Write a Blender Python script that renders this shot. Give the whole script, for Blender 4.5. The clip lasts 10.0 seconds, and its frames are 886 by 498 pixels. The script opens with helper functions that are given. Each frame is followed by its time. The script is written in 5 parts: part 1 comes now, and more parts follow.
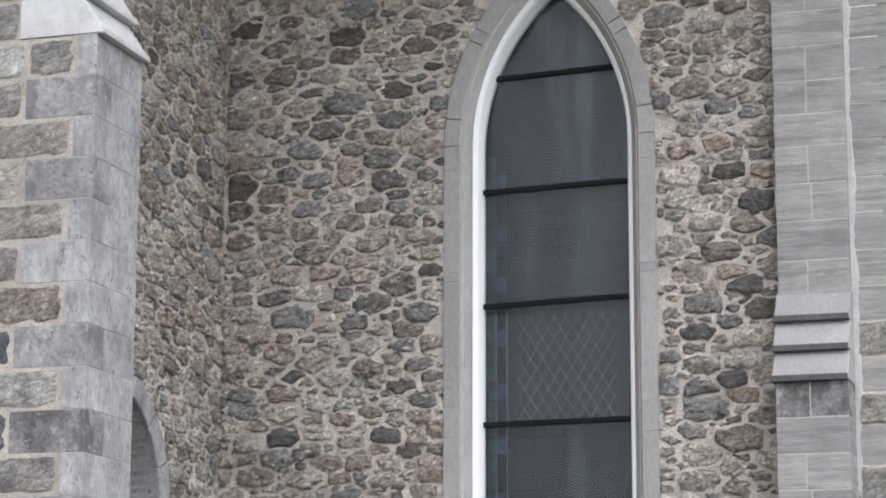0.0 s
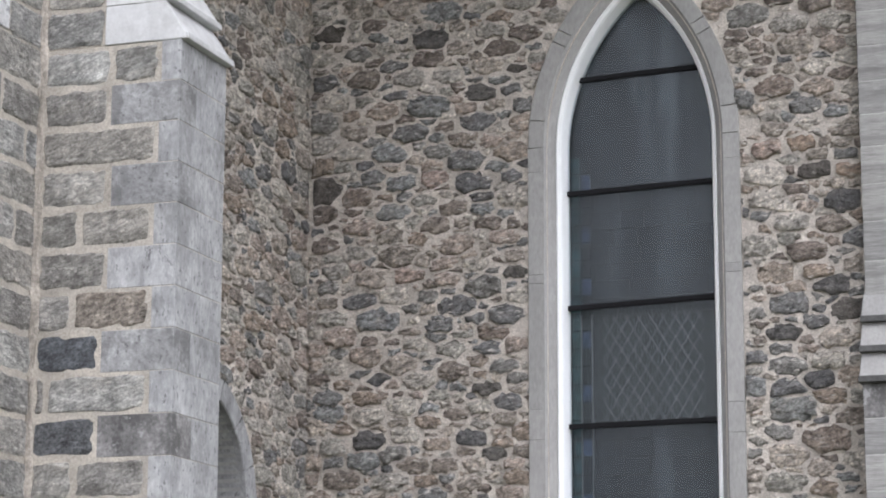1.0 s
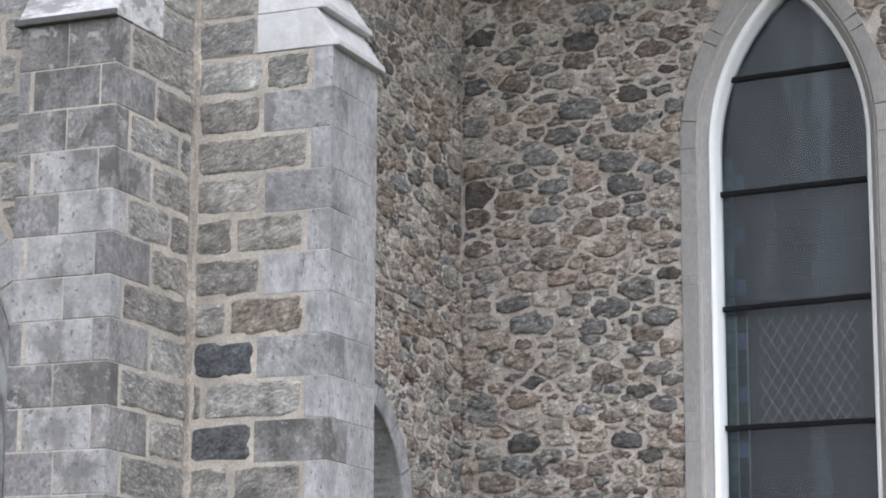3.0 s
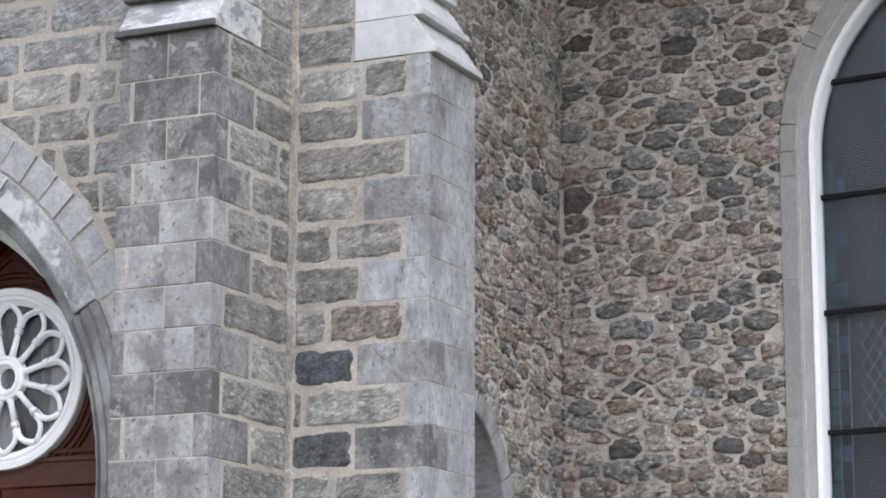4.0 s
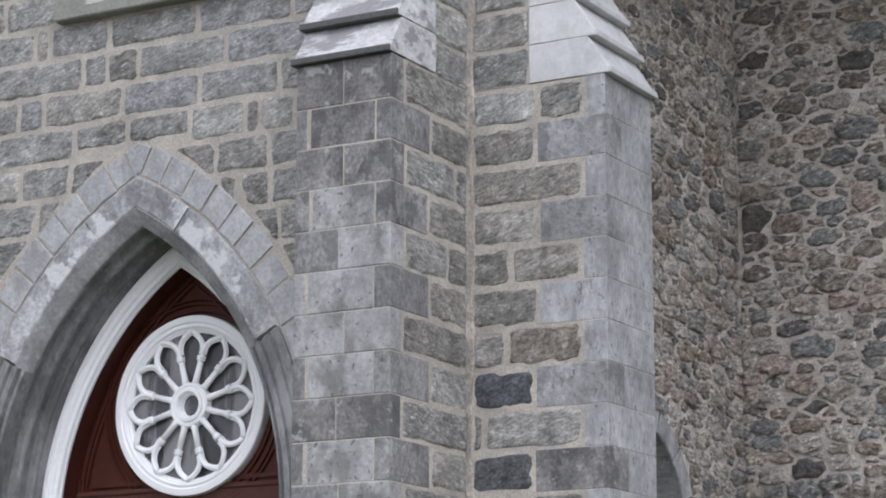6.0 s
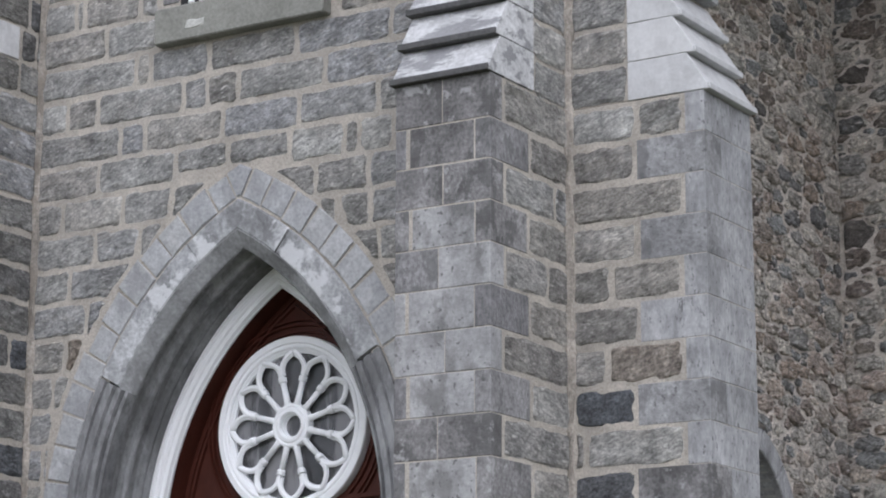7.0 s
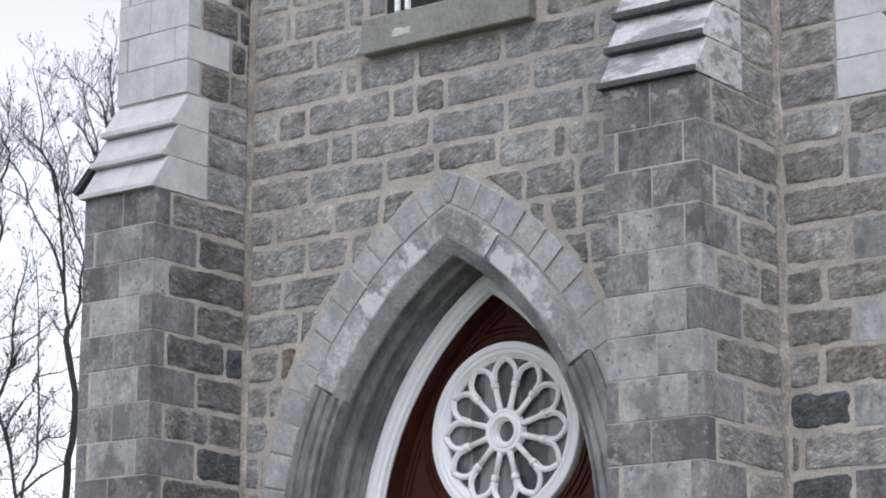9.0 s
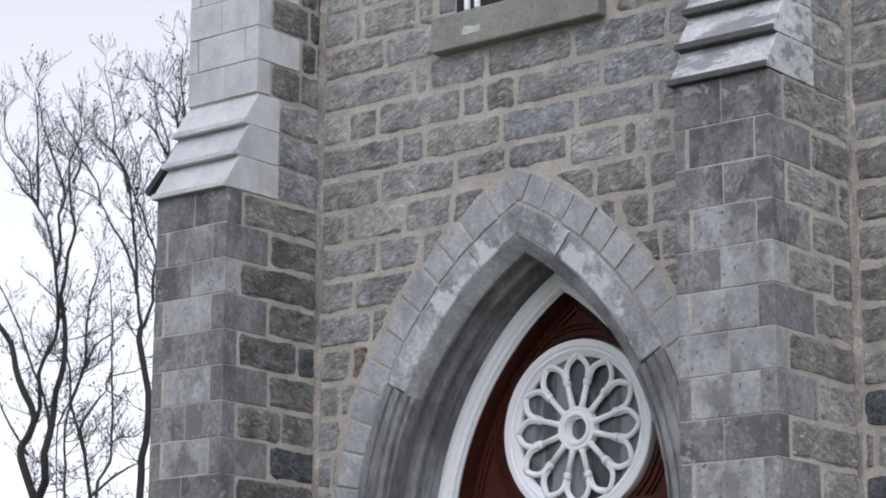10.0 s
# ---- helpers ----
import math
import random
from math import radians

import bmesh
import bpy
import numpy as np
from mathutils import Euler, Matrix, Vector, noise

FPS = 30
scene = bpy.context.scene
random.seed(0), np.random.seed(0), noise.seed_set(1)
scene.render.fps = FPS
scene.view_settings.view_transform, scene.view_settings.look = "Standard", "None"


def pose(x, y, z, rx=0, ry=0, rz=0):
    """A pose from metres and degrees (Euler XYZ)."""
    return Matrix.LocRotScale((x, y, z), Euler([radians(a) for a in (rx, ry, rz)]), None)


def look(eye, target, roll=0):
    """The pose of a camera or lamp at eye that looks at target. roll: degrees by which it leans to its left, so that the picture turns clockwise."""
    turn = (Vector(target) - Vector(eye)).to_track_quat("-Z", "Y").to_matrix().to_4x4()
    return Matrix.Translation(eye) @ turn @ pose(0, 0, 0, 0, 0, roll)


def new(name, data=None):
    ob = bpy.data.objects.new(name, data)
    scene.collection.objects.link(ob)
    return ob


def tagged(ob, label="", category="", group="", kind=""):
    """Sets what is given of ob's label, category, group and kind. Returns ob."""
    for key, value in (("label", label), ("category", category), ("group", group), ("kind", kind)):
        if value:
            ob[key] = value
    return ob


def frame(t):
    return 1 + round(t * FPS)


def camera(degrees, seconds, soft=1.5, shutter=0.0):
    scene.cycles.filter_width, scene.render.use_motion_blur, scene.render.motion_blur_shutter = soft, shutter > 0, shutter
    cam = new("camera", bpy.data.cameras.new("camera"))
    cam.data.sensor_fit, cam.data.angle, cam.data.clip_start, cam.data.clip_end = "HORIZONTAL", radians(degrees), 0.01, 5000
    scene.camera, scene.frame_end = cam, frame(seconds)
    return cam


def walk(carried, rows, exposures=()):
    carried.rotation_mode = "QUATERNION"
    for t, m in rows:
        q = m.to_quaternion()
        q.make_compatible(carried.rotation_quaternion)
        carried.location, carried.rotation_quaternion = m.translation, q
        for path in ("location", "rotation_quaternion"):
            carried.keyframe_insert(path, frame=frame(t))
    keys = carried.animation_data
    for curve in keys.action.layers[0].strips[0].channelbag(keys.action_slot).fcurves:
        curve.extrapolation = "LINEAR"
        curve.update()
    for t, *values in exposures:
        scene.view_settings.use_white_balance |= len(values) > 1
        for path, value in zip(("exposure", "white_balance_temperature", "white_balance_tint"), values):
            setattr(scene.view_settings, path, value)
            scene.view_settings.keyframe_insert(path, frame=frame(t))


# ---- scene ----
cam = camera(21.145, 10.0, soft=1.95)
EYE = 1.6
# seconds, yaw, pitch, roll: the camera stands on one spot and pans to the left
ROWS = [
    (0.0, 16.902, 11.661, -0.148),
    (0.5, 18.005, 11.679, -0.153),
    (1.0, 18.981, 11.708, -0.160),
    (1.5, 19.973, 11.714, -0.190),
    (2.0, 20.891, 11.703, -0.208),
    (3.5, 23.867, 11.840, -0.210),
    (4.0, 25.177, 11.914, -0.194),
    (4.5, 26.352, 11.984, -0.177),
    (5.0, 27.454, 12.071, -0.170),
    (5.5, 28.471, 12.218, -0.163),
    (7.0, 32.045, 12.887, -0.140),
    (7.5, 33.358, 13.006, -0.160),
    (8.0, 34.707, 13.020, -0.190),
    (8.5, 36.087, 13.008, -0.210),
    (9.0, 37.211, 12.987, -0.245),
    (9.5, 38.173, 12.963, -0.285),
    (10.0, 38.957, 12.933, -0.305),
]
walk(cam, [(t, pose(0, 0, EYE, 90 + pitch, roll, yaw)) for t, yaw, pitch, roll in ROWS], [(0.0, 1.10, 6200, 15), (2.5, 1.05, 6150, 14), (5.0, 0.87, 6050, 15), (7.0, 0.62, 6020, 15), (8.5, 0.62, 6000, 15), (10.0, 0.42, 5980, 15)])

# ---- sky and light: a bright overcast day ----
world = bpy.data.worlds.new("overcast_sky")
scene.world = world
world.use_nodes = True
wt = world.node_tree
sky = wt.nodes.new("ShaderNodeTexSky")
sky.sky_type, sky.sun_disc = "NISHITA", False
sky.sun_elevation, sky.sun_rotation = radians(50), radians(145)
sky.air_density, sky.dust_density, sky.ozone_density = 1.0, 1.5, 1.0
grey = wt.nodes.new("ShaderNodeHueSaturation")
grey.inputs["Saturation"].default_value = 0.06
wt.links.new(sky.outputs[0], grey.inputs["Color"])
wt.links.new(grey.outputs[0], wt.nodes["Background"].inputs["Color"])
wt.nodes["Background"].inputs["Strength"].default_value = 0.15
sun = new("sun", bpy.data.lights.new("sun", "SUN"))
sun.data.energy, sun.data.angle, sun.data.color = 0.5, radians(70), (1.0, 0.985, 0.97)
sun.matrix_world = look((8, -7, 10), (0, 0, 0))


# ---- materials ----
def shader(name, rough=0.8, metal=0.0):
    m = bpy.data.materials.new(name)
    m.use_nodes = True
    b = m.node_tree.nodes["Principled BSDF"]
    b.inputs["Roughness"].default_value, b.inputs["Metallic"].default_value = rough, metal
    return m, m.node_tree, b


def add(nt, kind, **values):
    n = nt.nodes.new(kind)
    for k, v in values.items():
        n.inputs[k.replace("_", " ")].default_value = v
    return n


def ramp(nt, source, stops, smooth=True):
    n = nt.nodes.new("ShaderNodeValToRGB")
    n.color_ramp.interpolation = "LINEAR" if smooth else "CONSTANT"
    el = n.color_ramp.elements
    while len(el) < len(stops):
        el.new(0.5)
    for e, (p, c) in zip(el, stops):
        e.position = p
        e.color = (*c, 1) if len(c) == 3 else c
    nt.links.new(source, n.inputs[0])
    return n.outputs[0]


def mix(nt, kind, fac, a, b):
    n = nt.nodes.new("ShaderNodeMixRGB")
    n.blend_type = kind
    for slot, v in zip(("Fac", "Color1", "Color2"), (fac, a, b)):
        if isinstance(v, (int, float)):
            n.inputs[slot].default_value = v
        elif isinstance(v, tuple):
            n.inputs[slot].default_value = (*v, 1)
        else:
            nt.links.new(v, n.inputs[slot])
    return n.outputs[0]


def grain(nt, scale, detail=6, rnd=None, stretch=(1, 1, 1), rough=0.6, turn=(0, 0, 0)):
    tc = nt.nodes.new("ShaderNodeTexCoord")
    mp = nt.nodes.new("ShaderNodeMapping")
    mp.inputs["Scale"].default_value = stretch
    way = tc.outputs["Object"]
    if any(turn):
        spin = nt.nodes.new("ShaderNodeMapping")
        spin.inputs["Rotation"].default_value = turn
        nt.links.new(way, spin.inputs["Vector"])
        way = spin.outputs[0]
    nt.links.new(way, mp.inputs["Vector"])
    n = nt.nodes.new("ShaderNodeTexNoise")
    n.noise_dimensions = "4D"
    n.inputs["Scale"].default_value, n.inputs["Detail"].default_value, n.inputs["Roughness"].default_value = scale, detail, rough
    nt.links.new(mp.outputs[0], n.inputs["Vector"])
    if rnd is not None:
        mu = nt.nodes.new("ShaderNodeMath")
        mu.operation = "MULTIPLY"
        mu.inputs[1].default_value = 37.0
        nt.links.new(rnd, mu.inputs[0])
        nt.links.new(mu.outputs[0], n.inputs["W"])
    return n.outputs[0]


def bumps(nt, bsdf, layers):
    last = None
    for height, dist in layers:
        b = nt.nodes.new("ShaderNodeBump")
        b.inputs["Strength"].default_value, b.inputs["Distance"].default_value = 1.0, dist
        nt.links.new(height, b.inputs["Height"])
        if last is not None:
            nt.links.new(last, b.inputs["Normal"])
        last = b.outputs[0]
    nt.links.new(last, bsdf.inputs["Normal"])


def stone(name, colours, per="object", mottle=5.0, fine=45.0, contrast=0.3, relief=0.02, pits=0.004, stain=0.0, stain_colour=(0.05, 0.05, 0.05),
          stain_scale=2.2, rough=0.88, spots=0.0, spot_colour=(0.5, 0.5, 0.48), spot_scale=14.0, spot_at=0.64, stretch=(1, 1, 1), steps=False, chisel=0.0, wash=0.0, wash_scale=2.6, stain_edge=0.15,
          stain_stretch=(1, 1, 0.7), spot_stretch=(1, 1, 1), smear=0.0, smear_colour=(0.5, 0.45, 0.4), smear_scale=6.0):
    """A stone whose pieces differ in colour, with mottling, stains, specks and relief."""
    m, nt, b = shader(name, rough)
    if per == "object":
        rnd = nt.nodes.new("ShaderNodeObjectInfo").outputs["Random"]
    else:
        rnd = nt.nodes.new("ShaderNodeNewGeometry").outputs["Random Per Island"]
    n = len(colours)
    col = ramp(nt, rnd, [(i / n if steps else i / max(1, n - 1), c) for i, c in enumerate(colours)], not steps) if n > 1 else None
    if col is None:
        rgb = nt.nodes.new("ShaderNodeRGB")
        rgb.outputs[0].default_value = (*colours[0], 1)
        col = rgb.outputs[0]
    big = grain(nt, mottle, 8, rnd, stretch)
    small = grain(nt, fine, 5, rnd, stretch)
    lo, hi = 1 - contrast, 1 + contrast
    col = mix(nt, "MULTIPLY", 1.0, col, ramp(nt, big, [(0.3, (lo, lo, lo)), (0.7, (hi, hi, hi))]))
    col = mix(nt, "MULTIPLY", 1.0, col, ramp(nt, small, [(0.32, (1 - contrast,) * 3), (0.68, (1 + contrast,) * 3)]))
    if stain:
        dirt = grain(nt, stain_scale, 7, rnd, stain_stretch, 0.65)
        col = mix(nt, "MIX", ramp(nt, dirt, [(0.545 - stain_edge / 2, (0, 0, 0)), (0.545 + stain_edge / 2, (stain,) * 3)]), col, stain_colour)
    if wash:
        streak = grain(nt, wash_scale, 9, None, (1, 1, 0.75), 0.68)
        col = mix(nt, "MULTIPLY", 1.0, col, ramp(nt, streak, [(0.36, (1 - wash,) * 3), (0.5, (0.95,) * 3), (0.62, (1 + wash * 0.45,) * 3)]))
    if spots:
        fleck_mask = grain(nt, spot_scale, 4, rnd, spot_stretch)
        col = mix(nt, "MIX", ramp(nt, fleck_mask, [(spot_at, (0, 0, 0)), (spot_at + 0.05, (spots,) * 3)]), col, spot_colour)
    if smear:
        # mortar dragged over the stones by the trowel
        film = grain(nt, smear_scale, 7, None, (0.8, 0.8, 1.3), 0.62)
        col = mix(nt, "MIX", ramp(nt, film, [(0.54, (0, 0, 0)), (0.68, (smear,) * 3)]), col, smear_colour)
    nt.links.new(col, b.inputs["Base Color"])
    layers = [(grain(nt, mottle * 2.2, 8, rnd, stretch, 0.7), relief), (small, pits)]
    if chisel:
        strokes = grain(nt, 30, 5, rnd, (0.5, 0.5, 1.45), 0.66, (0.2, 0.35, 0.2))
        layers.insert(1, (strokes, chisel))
        # relief shading put into the colour: hollows darkened, ridges brightened
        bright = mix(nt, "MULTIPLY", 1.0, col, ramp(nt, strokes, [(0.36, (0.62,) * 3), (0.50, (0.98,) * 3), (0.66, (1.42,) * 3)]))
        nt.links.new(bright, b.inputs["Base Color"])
    bumps(nt, b, layers)
    return m


RUBBLE = [(0.21, 0.208, 0.21), (0.46, 0.405, 0.355), (0.55, 0.485, 0.42), (0.30, 0.29, 0.275), (0.48, 0.405, 0.345), (0.43, 0.41, 0.37), (0.25, 0.21, 0.185),
          (0.62, 0.57, 0.51), (0.32, 0.326, 0.325), (0.46, 0.385, 0.335), (0.40, 0.355, 0.31), (0.32, 0.275, 0.24), (0.56, 0.52, 0.465), (0.38, 0.31, 0.255), (0.25, 0.248, 0.245), (0.47, 0.44, 0.40)]
# pale spots: quartz specks and their highlights, painted as colour
GLINT_FLECKS = dict(mottle=11, fine=38, contrast=0.42, relief=0.05, pits=0.016, stain=0.45, stain_colour=(0.17, 0.155, 0.145), stain_scale=13, stain_edge=0.05, spots=0.75,
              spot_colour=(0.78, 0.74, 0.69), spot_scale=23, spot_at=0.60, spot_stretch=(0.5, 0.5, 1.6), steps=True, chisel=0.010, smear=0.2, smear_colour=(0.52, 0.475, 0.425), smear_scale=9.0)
VEINED = dict(GLINT_FLECKS, stain=0.4, spots=0.65, spot_at=0.60, spot_colour=(0.55, 0.52, 0.48), steps=False, smear=0.8)
rubble_mat = stone("fieldstone", RUBBLE, **GLINT_FLECKS)
rubble_joined = stone("fieldstone_small", RUBBLE, per="island", **GLINT_FLECKS)
dark_mat = stone("dark_fieldstone", [(0.13, 0.115, 0.105), (0.19, 0.175, 0.16), (0.15, 0.15, 0.155)], mottle=10, fine=60, contrast=0.45, relief=0.07, pits=0.02, spots=0.6, spot_colour=(0.42, 0.40, 0.37),
                 spot_at=0.62, spot_scale=20, spot_stretch=(0.6, 0.6, 1.7), smear=0.5, smear_colour=(0.40, 0.365, 0.33))
TINTS = {
    "p": stone("pink_fieldstone", [(0.52, 0.405, 0.345), (0.47, 0.375, 0.33)], **VEINED),
    "o": stone("rusty_fieldstone", [(0.43, 0.325, 0.245), (0.38, 0.295, 0.235)], **VEINED),
    "b": stone("brown_fieldstone", [(0.29, 0.235, 0.20), (0.33, 0.275, 0.235)], **VEINED),
    "g": stone("grey_fieldstone", [(0.31, 0.312, 0.30), (0.28, 0.288, 0.292)], **VEINED),
    "l": stone("pale_fieldstone", [(0.52, 0.485, 0.44), (0.49, 0.465, 0.43)], **VEINED),
}
rubble_mortar = stone("rubble_mortar", [(0.65, 0.595, 0.54)], mottle=5, fine=60, contrast=0.25, relief=0.05, pits=0.012, stain=0.45,
                      stain_colour=(0.34, 0.31, 0.28))
ASHLAR = [(0.421, 0.416, 0.4), (0.529, 0.524, 0.502), (0.594, 0.583, 0.551), (0.475, 0.475, 0.47), (0.551, 0.529, 0.491),
          (0.486, 0.491, 0.502), (0.432, 0.421, 0.4), (0.583, 0.578, 0.551), (0.508, 0.486, 0.454)]
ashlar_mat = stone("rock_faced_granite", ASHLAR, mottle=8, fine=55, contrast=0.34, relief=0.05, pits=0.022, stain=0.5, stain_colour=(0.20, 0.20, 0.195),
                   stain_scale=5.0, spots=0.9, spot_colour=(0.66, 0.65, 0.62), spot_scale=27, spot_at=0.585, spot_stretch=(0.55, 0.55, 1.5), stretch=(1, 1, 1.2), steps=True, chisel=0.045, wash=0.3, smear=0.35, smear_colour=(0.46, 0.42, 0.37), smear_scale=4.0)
# darker granite whose tone also holds the shadow on the far buttress's sides
dark_shaded_mat = stone("rock_faced_dark_shaded_granite", [(0.26, 0.255, 0.245), (0.31, 0.30, 0.28), (0.23, 0.227, 0.222), (0.36, 0.355, 0.34)], mottle=8, fine=55, contrast=0.45, relief=0.05, pits=0.022,
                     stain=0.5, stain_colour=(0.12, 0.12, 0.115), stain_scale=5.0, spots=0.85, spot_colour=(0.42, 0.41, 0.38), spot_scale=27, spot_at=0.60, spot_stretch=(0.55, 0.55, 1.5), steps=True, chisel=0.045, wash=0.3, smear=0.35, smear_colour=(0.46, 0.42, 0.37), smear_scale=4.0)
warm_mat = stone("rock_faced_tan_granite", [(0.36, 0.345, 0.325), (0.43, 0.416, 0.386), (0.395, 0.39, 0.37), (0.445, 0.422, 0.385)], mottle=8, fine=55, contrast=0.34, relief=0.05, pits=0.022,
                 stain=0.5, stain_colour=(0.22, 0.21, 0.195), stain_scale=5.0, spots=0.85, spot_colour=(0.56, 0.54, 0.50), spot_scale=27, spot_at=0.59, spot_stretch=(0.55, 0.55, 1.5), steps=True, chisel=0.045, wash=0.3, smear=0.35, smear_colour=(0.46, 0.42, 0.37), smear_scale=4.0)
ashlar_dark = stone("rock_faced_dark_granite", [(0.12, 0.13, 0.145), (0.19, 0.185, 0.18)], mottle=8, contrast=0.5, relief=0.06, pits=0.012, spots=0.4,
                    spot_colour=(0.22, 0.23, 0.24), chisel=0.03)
ashlar_rust = stone("rock_faced_rusty_granite", [(0.36, 0.315, 0.27), (0.34, 0.30, 0.265)], mottle=8, contrast=0.45, relief=0.06, pits=0.012, stain=0.6, stain_colour=(0.21, 0.165, 0.125), stain_scale=4, chisel=0.035, wash=0.25)
cream_mortar = stone("cream_mortar", [(0.43, 0.395, 0.345)], mottle=3, fine=60, contrast=0.25, relief=0.02, pits=0.006, stain=0.4, stain_colour=(0.30, 0.28, 0.255))
pointing_mat = stone("tan_pointing", [(0.36, 0.325, 0.285)], mottle=4, fine=40, contrast=0.35, relief=0.03, pits=0.008, stain=0.75, stain_colour=(0.23, 0.20, 0.17), stain_scale=4, stain_edge=0.06, stain_stretch=(1, 1, 0.4), wash=0.3)
DRESSED = [(0.228, 0.225, 0.229), (0.264, 0.261, 0.266), (0.2, 0.197, 0.2), (0.241, 0.237, 0.244), (0.2, 0.197, 0.202), (0.273, 0.268, 0.271)]
dressed_mat = stone("dressed_limestone", DRESSED, mottle=4, fine=35, contrast=0.33, relief=0.014, pits=0.010, stain=0.85, stain_colour=(0.15, 0.15, 0.15),
                    stain_scale=4.0, stain_edge=0.04, spots=0.75, spot_colour=(0.10, 0.10, 0.10), spot_scale=24, spot_at=0.60, stretch=(1, 1, 0.7), wash=0.4)
end_mat = stone("pitted_limestone", [(0.33, 0.335, 0.345), (0.38, 0.383, 0.39), (0.30, 0.303, 0.31)], mottle=7, fine=30, contrast=0.24, relief=0.010, pits=0.010, stain=0.4,
                stain_colour=(0.25, 0.255, 0.265), stain_scale=5, spots=0.85, spot_colour=(0.12, 0.12, 0.125), spot_scale=30, spot_at=0.60, spot_stretch=(1, 1, 0.6), stretch=(1, 1, 0.5), wash=0.3)
pale_mat = stone("pale_patched_limestone", [(0.345, 0.345, 0.35), (0.39, 0.39, 0.392)], mottle=4, fine=30, contrast=0.16, relief=0.01, pits=0.005, stain=0.85,
                 stain_colour=(0.19, 0.188, 0.186), stain_scale=3.4, stain_edge=0.09, spots=0.8, spot_colour=(0.10, 0.10, 0.10), spot_scale=24, spot_at=0.60, wash=0.35)
quoin_mat = stone("blotched_quoin_limestone", [(0.285, 0.287, 0.293), (0.32, 0.322, 0.327)], mottle=5, fine=30, contrast=0.24, relief=0.012, pits=0.009, stain=0.75,
                  stain_colour=(0.16, 0.16, 0.162), stain_scale=4.5, stain_edge=0.07, spots=0.8, spot_colour=(0.11, 0.11, 0.112), spot_scale=28, spot_at=0.60, wash=0.3)
# near-black strip: staining and the shadow line under a cap nose, as colour
stain_shadow_mat = stone("stained_shadowed_edge", [(0.075, 0.074, 0.075), (0.09, 0.089, 0.089)], mottle=5, fine=30, contrast=0.25, relief=0.006, pits=0.003)
sooty_mat = stone("soot_stained_limestone", [(0.195, 0.19, 0.19), (0.24, 0.235, 0.235), (0.175, 0.17, 0.17)], mottle=4, fine=35, contrast=0.35, relief=0.014,
                  pits=0.005, stain=0.8, stain_colour=(0.10, 0.098, 0.098), stain_scale=4, stain_edge=0.05, spots=0.6, spot_colour=(0.44, 0.44, 0.44), spot_scale=7, spot_at=0.59, wash=0.4)
cap_mat = stone("pale_cap_stone", [(0.53, 0.535, 0.545), (0.58, 0.582, 0.585)], rough=0.6, mottle=2, fine=30, contrast=0.08, relief=0.006, pits=0.002, stain=0.35,
                stain_colour=(0.25, 0.25, 0.25), stain_scale=3.5)
grey_cap_mat = stone("grey_cap_stone", [(0.52, 0.525, 0.53), (0.57, 0.575, 0.58)], rough=0.55, mottle=4, fine=30, contrast=0.2, relief=0.02, pits=0.006, stain=0.75,
                     stain_colour=(0.19, 0.19, 0.20), stain_scale=5, stain_edge=0.05, stain_stretch=(0.5, 1, 1.6))
vous_mat = stone("blue_grey_voussoir", [(0.37, 0.378, 0.388), (0.43, 0.438, 0.446), (0.34, 0.348, 0.36), (0.40, 0.406, 0.408)], mottle=5, fine=35, contrast=0.2, relief=0.016,
                 pits=0.006, stain=0.5, stain_colour=(0.24, 0.24, 0.245), stain_scale=4, stain_edge=0.12, spots=0.35, spot_colour=(0.55, 0.55, 0.54), spot_scale=9, spot_at=0.60)
arch_mat = stone("worn_arch_stone", [(0.36, 0.37, 0.38), (0.41, 0.415, 0.42)], mottle=3, fine=30, contrast=0.28, relief=0.02, pits=0.007, stain=0.65,
                 stain_colour=(0.18, 0.18, 0.185), stain_scale=2.6, stain_edge=0.06, spots=0.85, spot_colour=(0.62, 0.63, 0.64), spot_scale=4.0, spot_at=0.545, wash=0.35)
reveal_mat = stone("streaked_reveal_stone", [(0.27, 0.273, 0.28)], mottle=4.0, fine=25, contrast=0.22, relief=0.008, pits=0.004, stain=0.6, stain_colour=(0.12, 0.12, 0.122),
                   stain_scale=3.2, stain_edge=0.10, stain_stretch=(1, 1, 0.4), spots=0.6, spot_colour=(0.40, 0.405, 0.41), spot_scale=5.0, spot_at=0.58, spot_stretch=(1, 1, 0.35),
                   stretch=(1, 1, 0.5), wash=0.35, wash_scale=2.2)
# arch stone in a darker base tone that holds the chamfer's shade, with stains
shaded_chamfer_mat = stone("weathered_shaded_chamfer", [(0.30, 0.305, 0.31)], mottle=4, fine=30, contrast=0.22, relief=0.010, pits=0.005, stain=0.6, stain_colour=(0.14, 0.14, 0.142), stain_scale=3.5, stain_edge=0.08, wash=0.3)
surround_mat = stone("smooth_grey_surround", [(0.33, 0.327, 0.32), (0.37, 0.365, 0.357), (0.31, 0.307, 0.303)], mottle=2.5, fine=40, contrast=0.12, relief=0.004,
                     pits=0.002, stain=0.35, stain_colour=(0.28, 0.275, 0.27), stretch=(1, 1, 0.4))
pier_mat = stone("tooled_grey_limestone", [(0.31, 0.307, 0.30), (0.345, 0.34, 0.33), (0.27, 0.267, 0.265), (0.33, 0.326, 0.317)], mottle=2.5, fine=26, contrast=0.2, relief=0.006, pits=0.004,
                 stain=0.55, stain_colour=(0.17, 0.168, 0.166), stain_scale=2.6, stain_edge=0.07, stain_stretch=(0.35, 0.35, 4.5), stretch=(0.4, 0.4, 5), wash=0.15)
